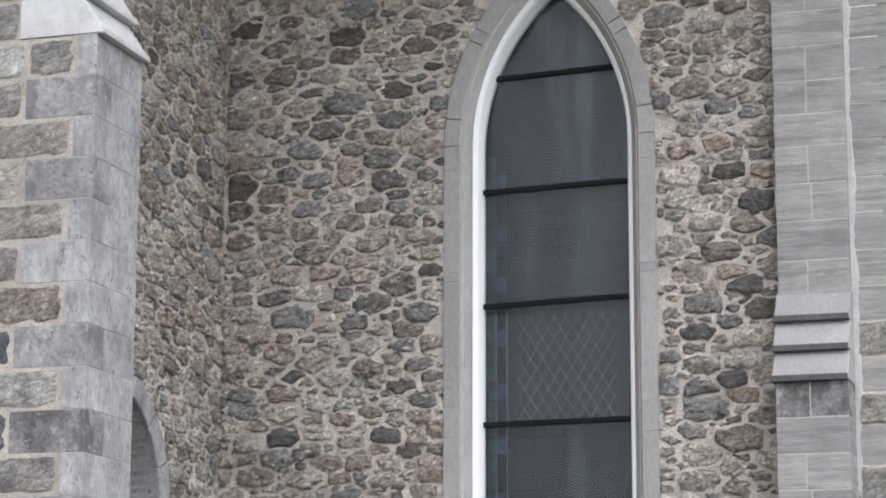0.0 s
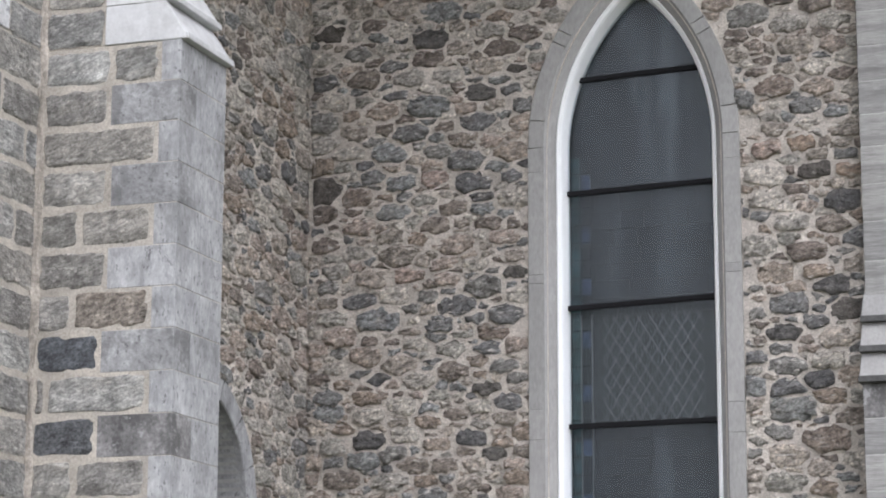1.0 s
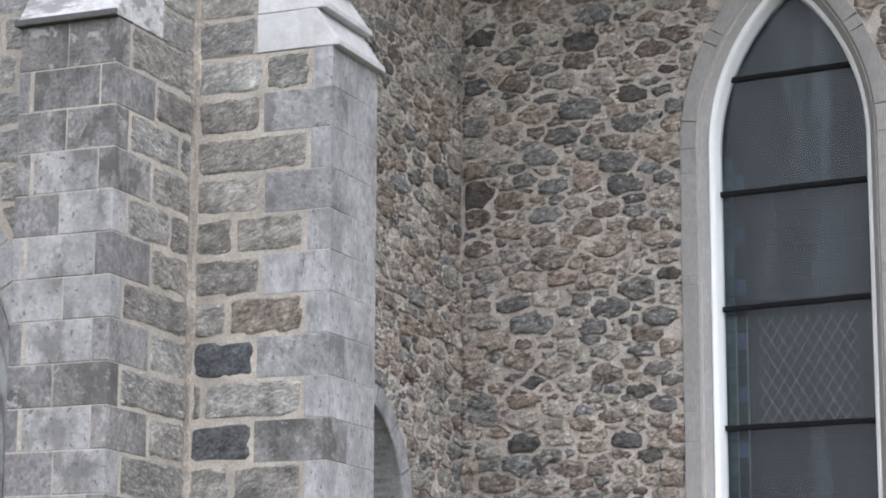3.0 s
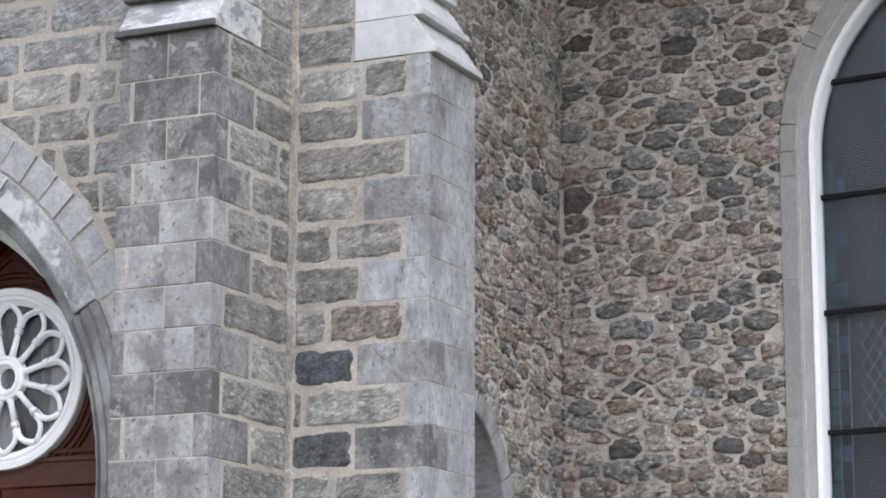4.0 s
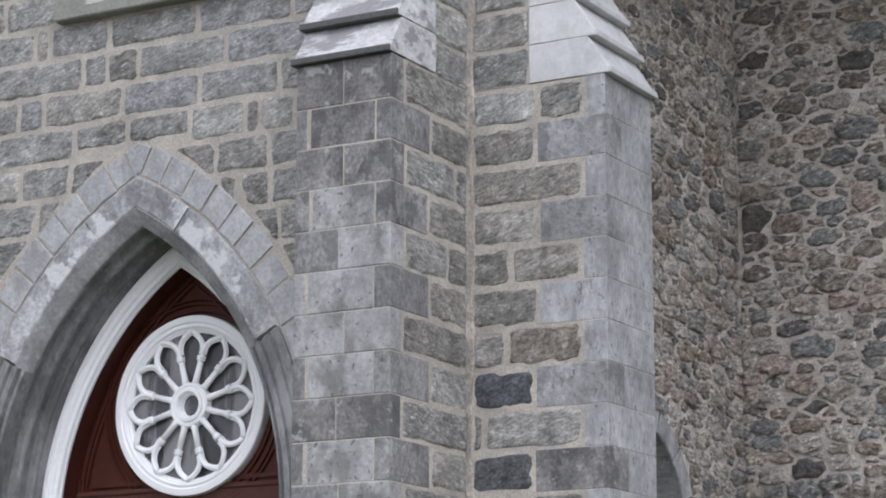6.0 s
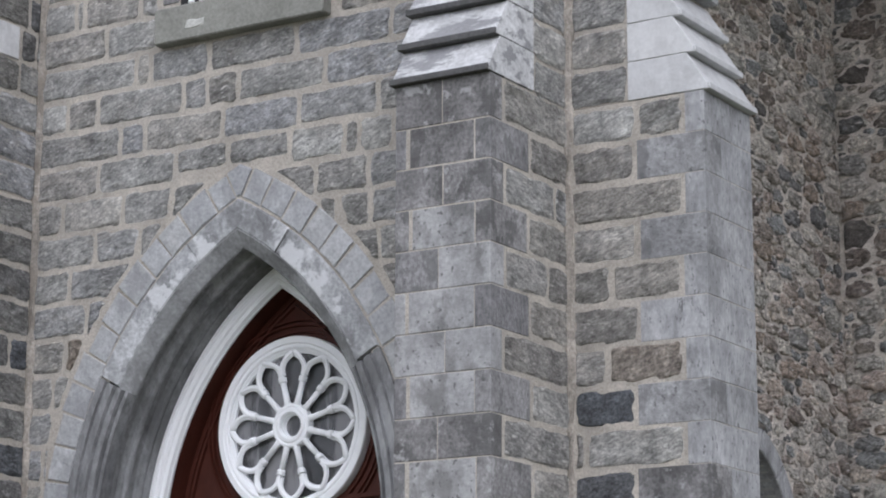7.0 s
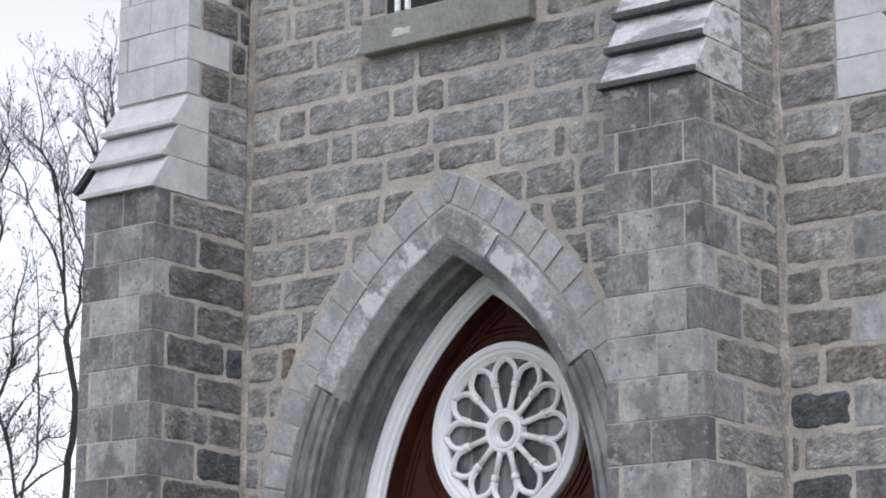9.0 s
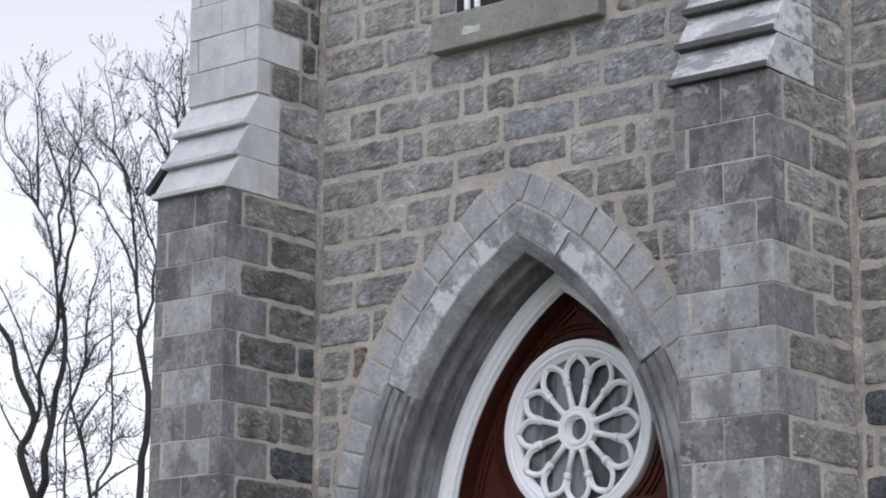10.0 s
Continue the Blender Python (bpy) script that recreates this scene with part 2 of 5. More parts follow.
joint_mat = stone("pale_joint_mortar", [(0.43, 0.424, 0.415)], mottle=5, fine=50, contrast=0.15, relief=0.006, pits=0.003)
sill_mat = stone("weathered_sill_stone", [(0.26, 0.26, 0.235)], mottle=2.5, fine=35, contrast=0.2, relief=0.006, pits=0.003, stain=0.5, stain_colour=(0.17, 0.17, 0.15))
bark_mat = stone("dark_bark", [(0.03, 0.028, 0.027), (0.04, 0.038, 0.036)], mottle=5, fine=40, contrast=0.3, relief=0.02)
grass_mat = stone("winter_grass", [(0.11, 0.115, 0.06)], mottle=0.4, fine=25, contrast=0.35, relief=0.04, pits=0.02)


def painted(name, colour, rough, contrast=0.06, fine=20.0, stretch=(1, 1, 1), relief=0.001, dirt=0.0, dirt_colour=(0.4, 0.4, 0.4)):
    m, nt, b = shader(name, rough)
    n1 = grain(nt, 3.0, 6)
    n2 = grain(nt, fine, 5, None, stretch)
    col = mix(nt, "MULTIPLY", 1.0, colour, ramp(nt, n1, [(0.3, (1 - contrast,) * 3), (0.7, (1 + contrast,) * 3)]))
    col = mix(nt, "MULTIPLY", 1.0, col, ramp(nt, n2, [(0.3, (1 - contrast,) * 3), (0.7, (1 + contrast,) * 3)]))
    if dirt:
        col = mix(nt, "MIX", ramp(nt, grain(nt, 6.0, 7), [(0.52, (0, 0, 0)), (0.72, (dirt,) * 3)]), col, dirt_colour)
    nt.links.new(col, b.inputs["Base Color"])
    bumps(nt, b, [(n2, relief)])
    return m


white_mat = painted("white_paint", (0.90, 0.91, 0.925), 0.4, 0.025, dirt=0.08, dirt_colour=(0.58, 0.59, 0.6))
wood_mat = painted("dark_red_stained_wood", (0.062, 0.018, 0.012), 0.5, 0.28, 30.0, (6, 6, 0.5), 0.0015)
rail_mat = painted("red_brown_stained_wood", (0.085, 0.034, 0.026), 0.5, 0.2, 30.0, (0.5, 6, 6), 0.0015)
iron_mat = painted("black_painted_metal", (0.007, 0.007, 0.009), 0.65, 0.1)
for m in (wood_mat, rail_mat, iron_mat):
    m.node_tree.nodes["Principled BSDF"].inputs["Specular IOR Level"].default_value = 0.2
lead_mat = painted("pale_lead", (0.13, 0.137, 0.143), 0.6, 0.15)
soffit_mat = painted("dark_painted_board", (0.06, 0.063, 0.068), 0.7, 0.2)
came_mat = painted("dull_lead", (0.040, 0.043, 0.045), 0.6, 0.2)
# near-black colour that stands in for the shade of unlit rooms
shade_mat = painted("interior_shade", (0.02, 0.021, 0.022), 0.9, 0.2)
teal_mat = painted("teal_stained_glass", (0.03, 0.06, 0.065), 0.3, 0.4, 12.0)
blue_mat = painted("blue_stained_glass", (0.035, 0.05, 0.085), 0.3, 0.4, 12.0)
smoke_mat = painted("smoky_stained_glass", (0.018, 0.023, 0.028), 0.5, 0.12, 3.0, relief=0.0)


def pane_material(name, film_sheen, tint, rough, film_colour=(0.20, 0.245, 0.285)):
    """Clear protective glazing; its film holds dust and streaks of reflected sky as colour."""
    m, nt, b = shader(name)
    out = nt.nodes["Material Output"]
    clear = add(nt, "ShaderNodeBsdfTransparent", Color=(*tint, 1))
    film = add(nt, "ShaderNodeBsdfDiffuse", Color=(*film_colour, 1))
    gloss = add(nt, "ShaderNodeBsdfGlossy", Color=(0.9, 0.95, 1, 1), Roughness=rough)
    # upright pale streaks: sky reflections painted into the diffuse film
    patch = ramp(nt, grain(nt, 2.2, 6, None, (1.6, 1, 0.28)), [(0.40, (film_sheen * 0.1,) * 3), (0.50, (film_sheen * 0.9,) * 3), (0.61, (film_sheen * 4.5,) * 3)])
    one = nt.nodes.new("ShaderNodeMixShader")
    nt.links.new(patch, one.inputs[0])
    nt.links.new(clear.outputs[0], one.inputs[1])
    nt.links.new(film.outputs[0], one.inputs[2])
    two = nt.nodes.new("ShaderNodeMixShader")
    fr = add(nt, "ShaderNodeFresnel", IOR=1.34)
    nt.links.new(fr.outputs[0], two.inputs[0])
    nt.links.new(one.outputs[0], two.inputs[1])
    nt.links.new(gloss.outputs[0], two.inputs[2])
    nt.links.new(two.outputs[0], out.inputs["Surface"])
    return m


# the higher panes carry more of the painted sky reflection
pane_mat = pane_material("dusty_sky_streaked_pane", 0.040, (0.75, 0.8, 0.82), 0.12)
high_pane_mat = pane_material("sky_hazed_protective_pane", 0.075, (0.75, 0.8, 0.82), 0.12)
clear_pane_mat = pane_material("clear_protective_pane", 0.016, (0.85, 0.9, 0.9), 0.1)
rose_pane_mat = pane_material("grey_window_pane", 0.34, (0.5, 0.5, 0.5), 0.2, (0.20, 0.195, 0.20))


# ---- mesh helpers ----
def mesh(name, verts, faces, mat, parent=None, label="", smooth=False, tidy=True):
    me = bpy.data.meshes.new(name)
    me.from_pydata([tuple(v) for v in verts], [], faces)
    if tidy:
        bm = bmesh.new()
        bm.from_mesh(me)
        bmesh.ops.recalc_face_normals(bm, faces=bm.faces)
        bm.to_mesh(me)
        bm.free()
    if smooth:
        me.shade_smooth()
    me.materials.append(mat)
    ob = new(name, me)
    if parent is not None:
        ob.parent = parent
        ob.matrix_parent_inverse = Matrix.Translation(-parent.location)
    if label:
        ob["label"] = label
    return ob


def thing(name, at, label, category, group="", kind=""):
    e = new(name)
    e.location = at
    e.empty_display_size = 0.3
    return tagged(e, label, category, group, kind)


def box_data(x0, x1, y0, y1, z0, z1, b=0.006):
    """A box with chamfered edges."""
    x0, x1, y0, y1, z0, z1 = min(x0, x1), max(x0, x1), min(y0, y1), max(y0, y1), min(z0, z1), max(z0, z1)
    b = min(b, (x1 - x0) / 3, (y1 - y0) / 3, (z1 - z0) / 3)
    lo, hi = (x0, y0, z0), (x1, y1, z1)
    verts, index = [], {}
    for c in range(8):
        s = [(c >> k) & 1 for k in range(3)]
        for f in range(3):
            p = [(hi[k] if s[k] else lo[k]) + (0 if k == f else (-b if s[k] else b)) for k in range(3)]
            index[c, f] = len(verts)
            verts.append(p)
    faces = []
    for f in range(3):
        g, h = (f + 1) % 3, (f + 2) % 3
        for side in (0, 1):
            loop = [(side << f) | (i << g) | (j << h) for i, j in ((0, 0), (1, 0), (1, 1), (0, 1))]
            faces.append([index[c, f] for c in loop])
    for f in range(3):
        g, h = (f + 1) % 3, (f + 2) % 3
        for i in (0, 1):
            for j in (0, 1):
                a = (i << g) | (j << h)
                c = a | (1 << f)
                faces.append([index[a, g], index[c, g], index[c, h], index[a, h]])
    faces += [[index[c, 0], index[c, 1], index[c, 2]] for c in range(8)]
    return verts, faces


def box(name, x0, x1, y0, y1, z0, z1, mat, parent=None, label="", b=0.006):
    return mesh(name, *box_data(x0, x1, y0, y1, z0, z1, b), mat, parent, label)


class Face:
    """A wall face: u runs along it, v up, n out of it."""

    def __init__(self, origin, u, n):
        self.o, self.u, self.n, self.v = Vector(origin), Vector(u), Vector(n), Vector((0, 0, 1))

    def at(self, u, v, n):
        return self.o + self.u * u + self.v * v + self.n * n


def rock_data(face, quad, proud=0.005, rough=0.011, rng=random, edge=0.028, wob=0.012):
    """A rock-faced block: an uneven bulging face inside a rough edge. quad: four (u, v) corners, counter-clockwise from the lower left."""
    (a, b, c, d) = [Vector(p) for p in quad]
    w = max(0.05, ((b - a).length + (c - d).length) / 2)
    h = max(0.05, ((d - a).length + (c - b).length) / 2)
    nu, nv = max(3, min(9, round(w / 0.09) + 2)), max(3, min(6, round(h / 0.08) + 2))
    su = [0] + [edge / w + (1 - 2 * edge / w) * i / (nu - 2) for i in range(nu - 1)] + [1]
    sv = [0] + [edge / h + (1 - 2 * edge / h) * i / (nv - 2) for i in range(nv - 1)] + [1]
    off = Vector((rng.uniform(0, 90), rng.uniform(0, 90), 0))
    verts, faces = [], []
    for j in range(nv + 1):
        for i in range(nu + 1):
            s, t = su[i], sv[j]
            p = (a * (1 - s) + b * s) * (1 - t) + (d * (1 - s) + c * s) * t
            rim = i in (0, nu) or j in (0, nv)
            n = -0.0065 if rim else max(-0.001, proud + rough * 1.8 * noise.noise(Vector((p.x * 7, p.y * 9, 0)) + off) + rough * rng.uniform(-0.5, 0.5))
            k = wob * (1.0 if rim else 1.3)
            if rim:
                # chipped edges and blunt corners
                m = (a + b + c + d) / 4
                bite = 0.012 * max(0.0, noise.noise(Vector((p.x * 11, p.y * 13, 7.0)) + off) + 0.25) + (rng.uniform(0.006, 0.022) if i in (0, nu) and j in (0, nv) else 0.0)
                p = p + Vector((math.copysign(bite, m.x - p.x), math.copysign(bite, m.y - p.y)))
            verts.append(face.at(p.x + rng.uniform(-k, k), p.y + rng.uniform(-k, k), n))
    for j in range(nv):
        for i in range(nu):
            q = j * (nu + 1) + i
            faces.append((q, q + 1, q + nu + 2, q + nu + 1))
    return verts, faces


def rock(name, face, quad, mat, parent, rng=random, **kw):
    return mesh(name, *rock_data(face, quad, rng=rng, **kw), mat, parent, tidy=False)


def span(u0, u1, v0, v1, g=0.013):
    return [(u0 + g, v0 + g), (u1 - g, v0 + g), (u1 - g, v1 - g), (u0 + g, v1 - g)]


def prism(name, profile, axis, a, b, mat, parent=None, label="", bevel=0.006):
    """A profile drawn in the plane across an axis ('x': (y, z); 'y': (x, z)), run from a to b along it."""
    n = len(profile)
    pt = (lambda p, t: (t, p[0], p[1])) if axis == "x" else (lambda p, t: (p[0], t, p[1]))
    verts = [pt(p, a) for p in profile] + [pt(p, b) for p in profile]
    faces = [list(range(n)), list(range(2 * n - 1, n - 1, -1))] + [[i, (i + 1) % n, n + (i + 1) % n, n + i] for i in range(n)]
    bm = bmesh.new()
    vs = [bm.verts.new(v) for v in verts]
    for f in faces:
        bm.faces.new([vs[i] for i in f])
    bmesh.ops.recalc_face_normals(bm, faces=bm.faces)
    if bevel:
        bmesh.ops.bevel(bm, geom=bm.edges[:], offset=bevel, segments=1, affect="EDGES")
    me = bpy.data.meshes.new(name)
    bm.to_mesh(me)
    bm.free()
    me.materials.append(mat)
    ob = new(name, me)
    if parent is not None:
        ob.parent = parent
        ob.matrix_parent_inverse = Matrix.Translation(-parent.location)
    if label:
        ob["label"] = label
    return ob


def tube_data(points, radii, sides=8, verts=None, faces=None):
    verts, faces = ([], []) if verts is None else (verts, faces)
    pts = [Vector(p) for p in points]
    base = len(verts)
    for i, p in enumerate(pts):
        d = (pts[min(i + 1, len(pts) - 1)] - pts[max(i - 1, 0)]).normalized()
        ref = Vector((0, 1, 0)) if abs(d.y) < 0.9 else Vector((1, 0, 0))
        e1 = d.cross(ref).normalized()
        e2 = d.cross(e1)
        for k in range(sides):
            a = 2 * math.pi * k / sides
            verts.append(p + (e1 * math.cos(a) + e2 * math.sin(a)) * radii[i])
    for i in range(len(pts) - 1):
        for k in range(sides):
            q, r = base + i * sides + k, base + i * sides + (k + 1) % sides
            faces.append((q, r, r + sides, q + sides))
    faces.append(tuple(base + k for k in range(sides)))
    faces.append(tuple(base + (len(pts) - 1) * sides + k for k in reversed(range(sides))))
    return verts, faces


class Arch:
    """A pointed (or round, with c = 0) arch on a wall face: half width w at the spring, centres set c beyond the middle."""

    def __init__(self, x0, c, zs):
        self.x0, self.c, self.zs = x0, c, zs

    def top(self, r):
        return math.acos(min(1.0, self.c / r))

    def point(self, r, angle, side):
        return self.x0 + side * (r * math.cos(angle) - self.c), self.zs + r * math.sin(angle)

    def path(self, r, n=20, foot=0.0):
        """Points from the left foot over the apex to the right foot."""
        t = self.top(r)
        left = [self.point(r, t * i / n, -1) for i in range(n + 1)]
        right = [self.point(r, t * i / n, 1) for i in range(n, -1, -1)]
        return [(left[0][0], foot)] + left + right[1:] + [(right[-1][0], foot)]

    def half(self, r, z):
        """Half the width of the arch of radius r at the height z; None above its apex."""
        if z <= self.zs:
            return r - self.c
        q = r * r - (z - self.zs) ** 2
        return math.sqrt(q) - self.c if q > self.c ** 2 else None

    def height(self, r, x):
        d = abs(x - self.x0) + self.c
        return self.zs + math.sqrt(r * r - d * d) if d < r else None


def sweep(name, arch, profile, face, mat, parent, label="", n=22, foot=0.0, smooth=False):
    """A moulding: profile of (radius, depth into the wall) carried round the arch."""
    paths = [arch.path(r, n, foot) for r, _ in profile]
    verts, faces = [], []
    m = len(paths[0])
    for (r, d), p in zip(profile, paths):
        verts += [face.at(u, v, -d) for u, v in p]
    for i in range(len(profile) - 1):
        for j in range(m - 1):
            a = i * m + j
            faces.append((a, a + 1, a + m + 1, a + m))
    return mesh(name, verts, faces, mat, parent, label, smooth)


def arch_piece(name, arch, r0, r1, a0, a1, side, face, proud, deep, mat, parent, b=0.008, n=3, last=False):
    """One stone of an arch ring between two radii and two angles."""
    verts, faces = [], []
    m = n + 1
    for r, dep in ((r0, -deep), (r0, proud - b), (r0 + b, proud), (r1 - b, proud), (r1, proud - b), (r1, -deep)):
        for i in range(m):
            a = a0 + ((arch.top(r) - 0.002 / r if last else a1) - a0) * i / n
            if i == 0 and dep == proud:
                a += b / r
            if i == n and dep == proud:
                a -= b / r
            u, v = arch.point(r, a, side)
            u = max(u, arch.x0 + 0.002) if side > 0 else min(u, arch.x0 - 0.002)
            verts.append(face.at(u, v, dep))
    for k in range(5):
        for i in range(n):
            q = k * m + i
            faces.append((q, q + 1, q + m + 1, q + m))
    faces.append([k * m for k in range(6)])
    faces.append([k * m + n for k in range(6)])
    return mesh(name, verts, faces, mat, parent)


def crown_piece(name, arch, r0, r1, a0, face, proud, deep, mat, parent, b=0.01, n=5):
    """The single stone that bends over the apex of an arch ring, from the angle a0 on both sides."""
    verts, faces = [], []
    m = 2 * n + 1
    for r, dep in ((r0, -deep), (r0, proud - b), (r0 + b, proud), (r1 - b, proud), (r1, proud - b), (r1, -deep)):
        t = arch.top(r)
        pts = [arch.point(r, a0 + (t - a0) * i / n, -1) for i in range(n + 1)] + [arch.point(r, a0 + (t - a0) * i / n, 1) for i in range(n - 1, -1, -1)]
        verts += [face.at(u, v, dep) for u, v in pts]
    for k in range(5):
        for i in range(m - 1):
            q = k * m + i
            faces.append((q, q + 1, q + m + 1, q + m))
    faces.append([k * m for k in range(6)])
    faces.append([k * m + m - 1 for k in range(6)])
    return mesh(name, verts, faces, mat, parent)


def wall_core(name, face, u0, u1, v1, thick, holes, mat, label, n=0.005):
    """A wall with arched openings through it. holes: (arch, radius, foot); n: how far the mortar lies behind the face."""
    cuts = {u0, u1}
    for arch, r, foot in holes:
        w = r - arch.c
        cuts |= {round(arch.x0 + w * math.sin(math.pi / 2 * k / 24), 4) for k in range(-24, 25)}
    cuts = sorted(c for c in cuts if u0 <= c <= u1)
    verts, faces = [], []

    def quad(ua, ub, lo_a, lo_b, hi):
        k = len(verts)
        for d in (-n, -thick):
            verts.extend(face.at(u, v, d) for u, v in ((ua, lo_a), (ub, lo_b), (ub, hi), (ua, hi)))
        faces.extend([(k, k + 1, k + 2, k + 3), (k + 7, k + 6, k + 5, k + 4), (k, k + 4, k + 5, k + 1), (k + 3, k + 2, k + 6, k + 7)])

    for ua, ub in zip(cuts, cuts[1:]):
        mid = (ua + ub) / 2
        inside = [(a, r, f) for a, r, f in holes if abs(mid - a.x0) < r - a.c]
        if inside:
            a, r, f = inside[0]
            za, zb = a.height(r, ua) or a.zs, a.height(r, ub) or a.zs
            quad(ua, ub, za, zb, v1)
            if f > 0:
                quad(ua, ub, 0, 0, f)
        else:
            quad(ua, ub, 0, 0, v1)
    ob = mesh(name, verts, faces, mat, tidy=False)
    bm = bmesh.new()
    bm.from_mesh(ob.data)
    bmesh.ops.remove_doubles(bm, verts=bm.verts, dist=0.0004)
    bm.to_mesh(ob.data)
    bm.free()
    return tagged(ob, label, kind="structure")


# ---- measures of the church ----
BED = 0.305            # course height of the tower
CAP = 6.615            # underside of the lowest weathering stone
MID = -11.46           # middle of the tower front
YB, YF, YN = 14.0, 15.16, 20.38
XA, XB = -9.184, -8.377
XE, YE = -7.233, 15.925
TOP = 11.2
front = Face((0, YF, 0), (1, 0, 0), (0, -1, 0))
nave = Face((0, YN, 0), (1, 0, 0), (0, -1, 0))
side = Face((XB, 0, 0), (0, 1, 0), (1, 0, 0))
portal = Arch(-11.48, 1.35, 3.57)
lancet = Arch(-5.2, 1.25, 6.95)
round_arch = Arch(18.0, 0.0, 3.5)
dice = random.Random(5)

# ---- ground ----
bm = bmesh.new()
bmesh.ops.create_grid(bm, x_segments=60, y_segments=60, size=600)
for v in bm.verts:
    far = max(0.0, math.hypot(v.co.x, v.co.y) - 70)
    v.co.z = 0.02 * noise.noise(v.co * 0.11) + min(6.0, far * 0.01) * noise.noise(v.co * 0.006)
me = bpy.data.meshes.new("ground")
bm.to_mesh(me)
bm.free()
me.materials.append(grass_mat)
tagged(new("ground", me), "dull green winter grass round the church", "ground", kind="structure")

# ---- wall cores, in mortar ----
wall_front = wall_core("wall_front", front, -14.4, XB - 0.3, TOP, 0.9, [(portal, 3.0, 0.0)], cream_mortar, "rock-faced grey granite tower wall with cream mortar")
wall_side = wall_core("wall_side", side, YF + 0.05, YN + 0.01, TOP, 0.7, [(round_arch, 1.06, 0.0)], rubble_mortar, "tower side wall of brown and grey fieldstone rubble", n=0.0)
wall_nave = wall_core("wall_nave", nave, XB - 0.5, -2.2, TOP, 0.8, [(lancet, 2.06, 1.9)], rubble_mortar, "nave wall of brown and grey fieldstone rubble in thick mortar", n=0.0)
box("wall_tower_west", -14.5, -13.9, YF + 0.3, YN + 0.3, 0, TOP, cream_mortar)["kind"] = "structure"
box("wall_tower_back", -13.9, XB - 0.75, YN - 0.4, YN + 0.2, 0, TOP, cream_mortar)["kind"] = "structure"
box("wall_nave_east", -2.2, -1.6, YN + 0.9, 38, 0, TOP, rubble_mortar)["kind"] = "structure"
box("wall_nave_west", -14.5, -13.9, YN + 0.35, 38, 0, TOP, rubble_mortar)["kind"] = "structure"
box("wall_nave_back", -14.5, -1.6, 38.02, 38.6, 0, TOP, rubble_mortar)["kind"] = "structure"
box("roof_deck", -14.6, -1.5, YF + 0.05, 38.7, TOP + 0.005, TOP + 0.15, pier_mat)["kind"] = "structure"


# ---- buttresses ----
def weathering(e, make, setback, z, mat, drip, count=3):
    """Tiers of sloped cap stones, each with a square nose that oversails the one below."""
    for i in range(count):
        d, zb = setback * i, z + BED * 0.985 * i
        cap = make("cap_stone", e, [(d - 0.035, zb + 0.004), (d - 0.035, zb + 0.048), (d + setback + 0.02, zb + BED * 0.985), (0.62, zb + BED * 0.985), (0.62, zb + 0.004)], mat, 0.005)
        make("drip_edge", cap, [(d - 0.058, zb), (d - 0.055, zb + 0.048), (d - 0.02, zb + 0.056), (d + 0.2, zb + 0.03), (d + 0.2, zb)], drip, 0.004)


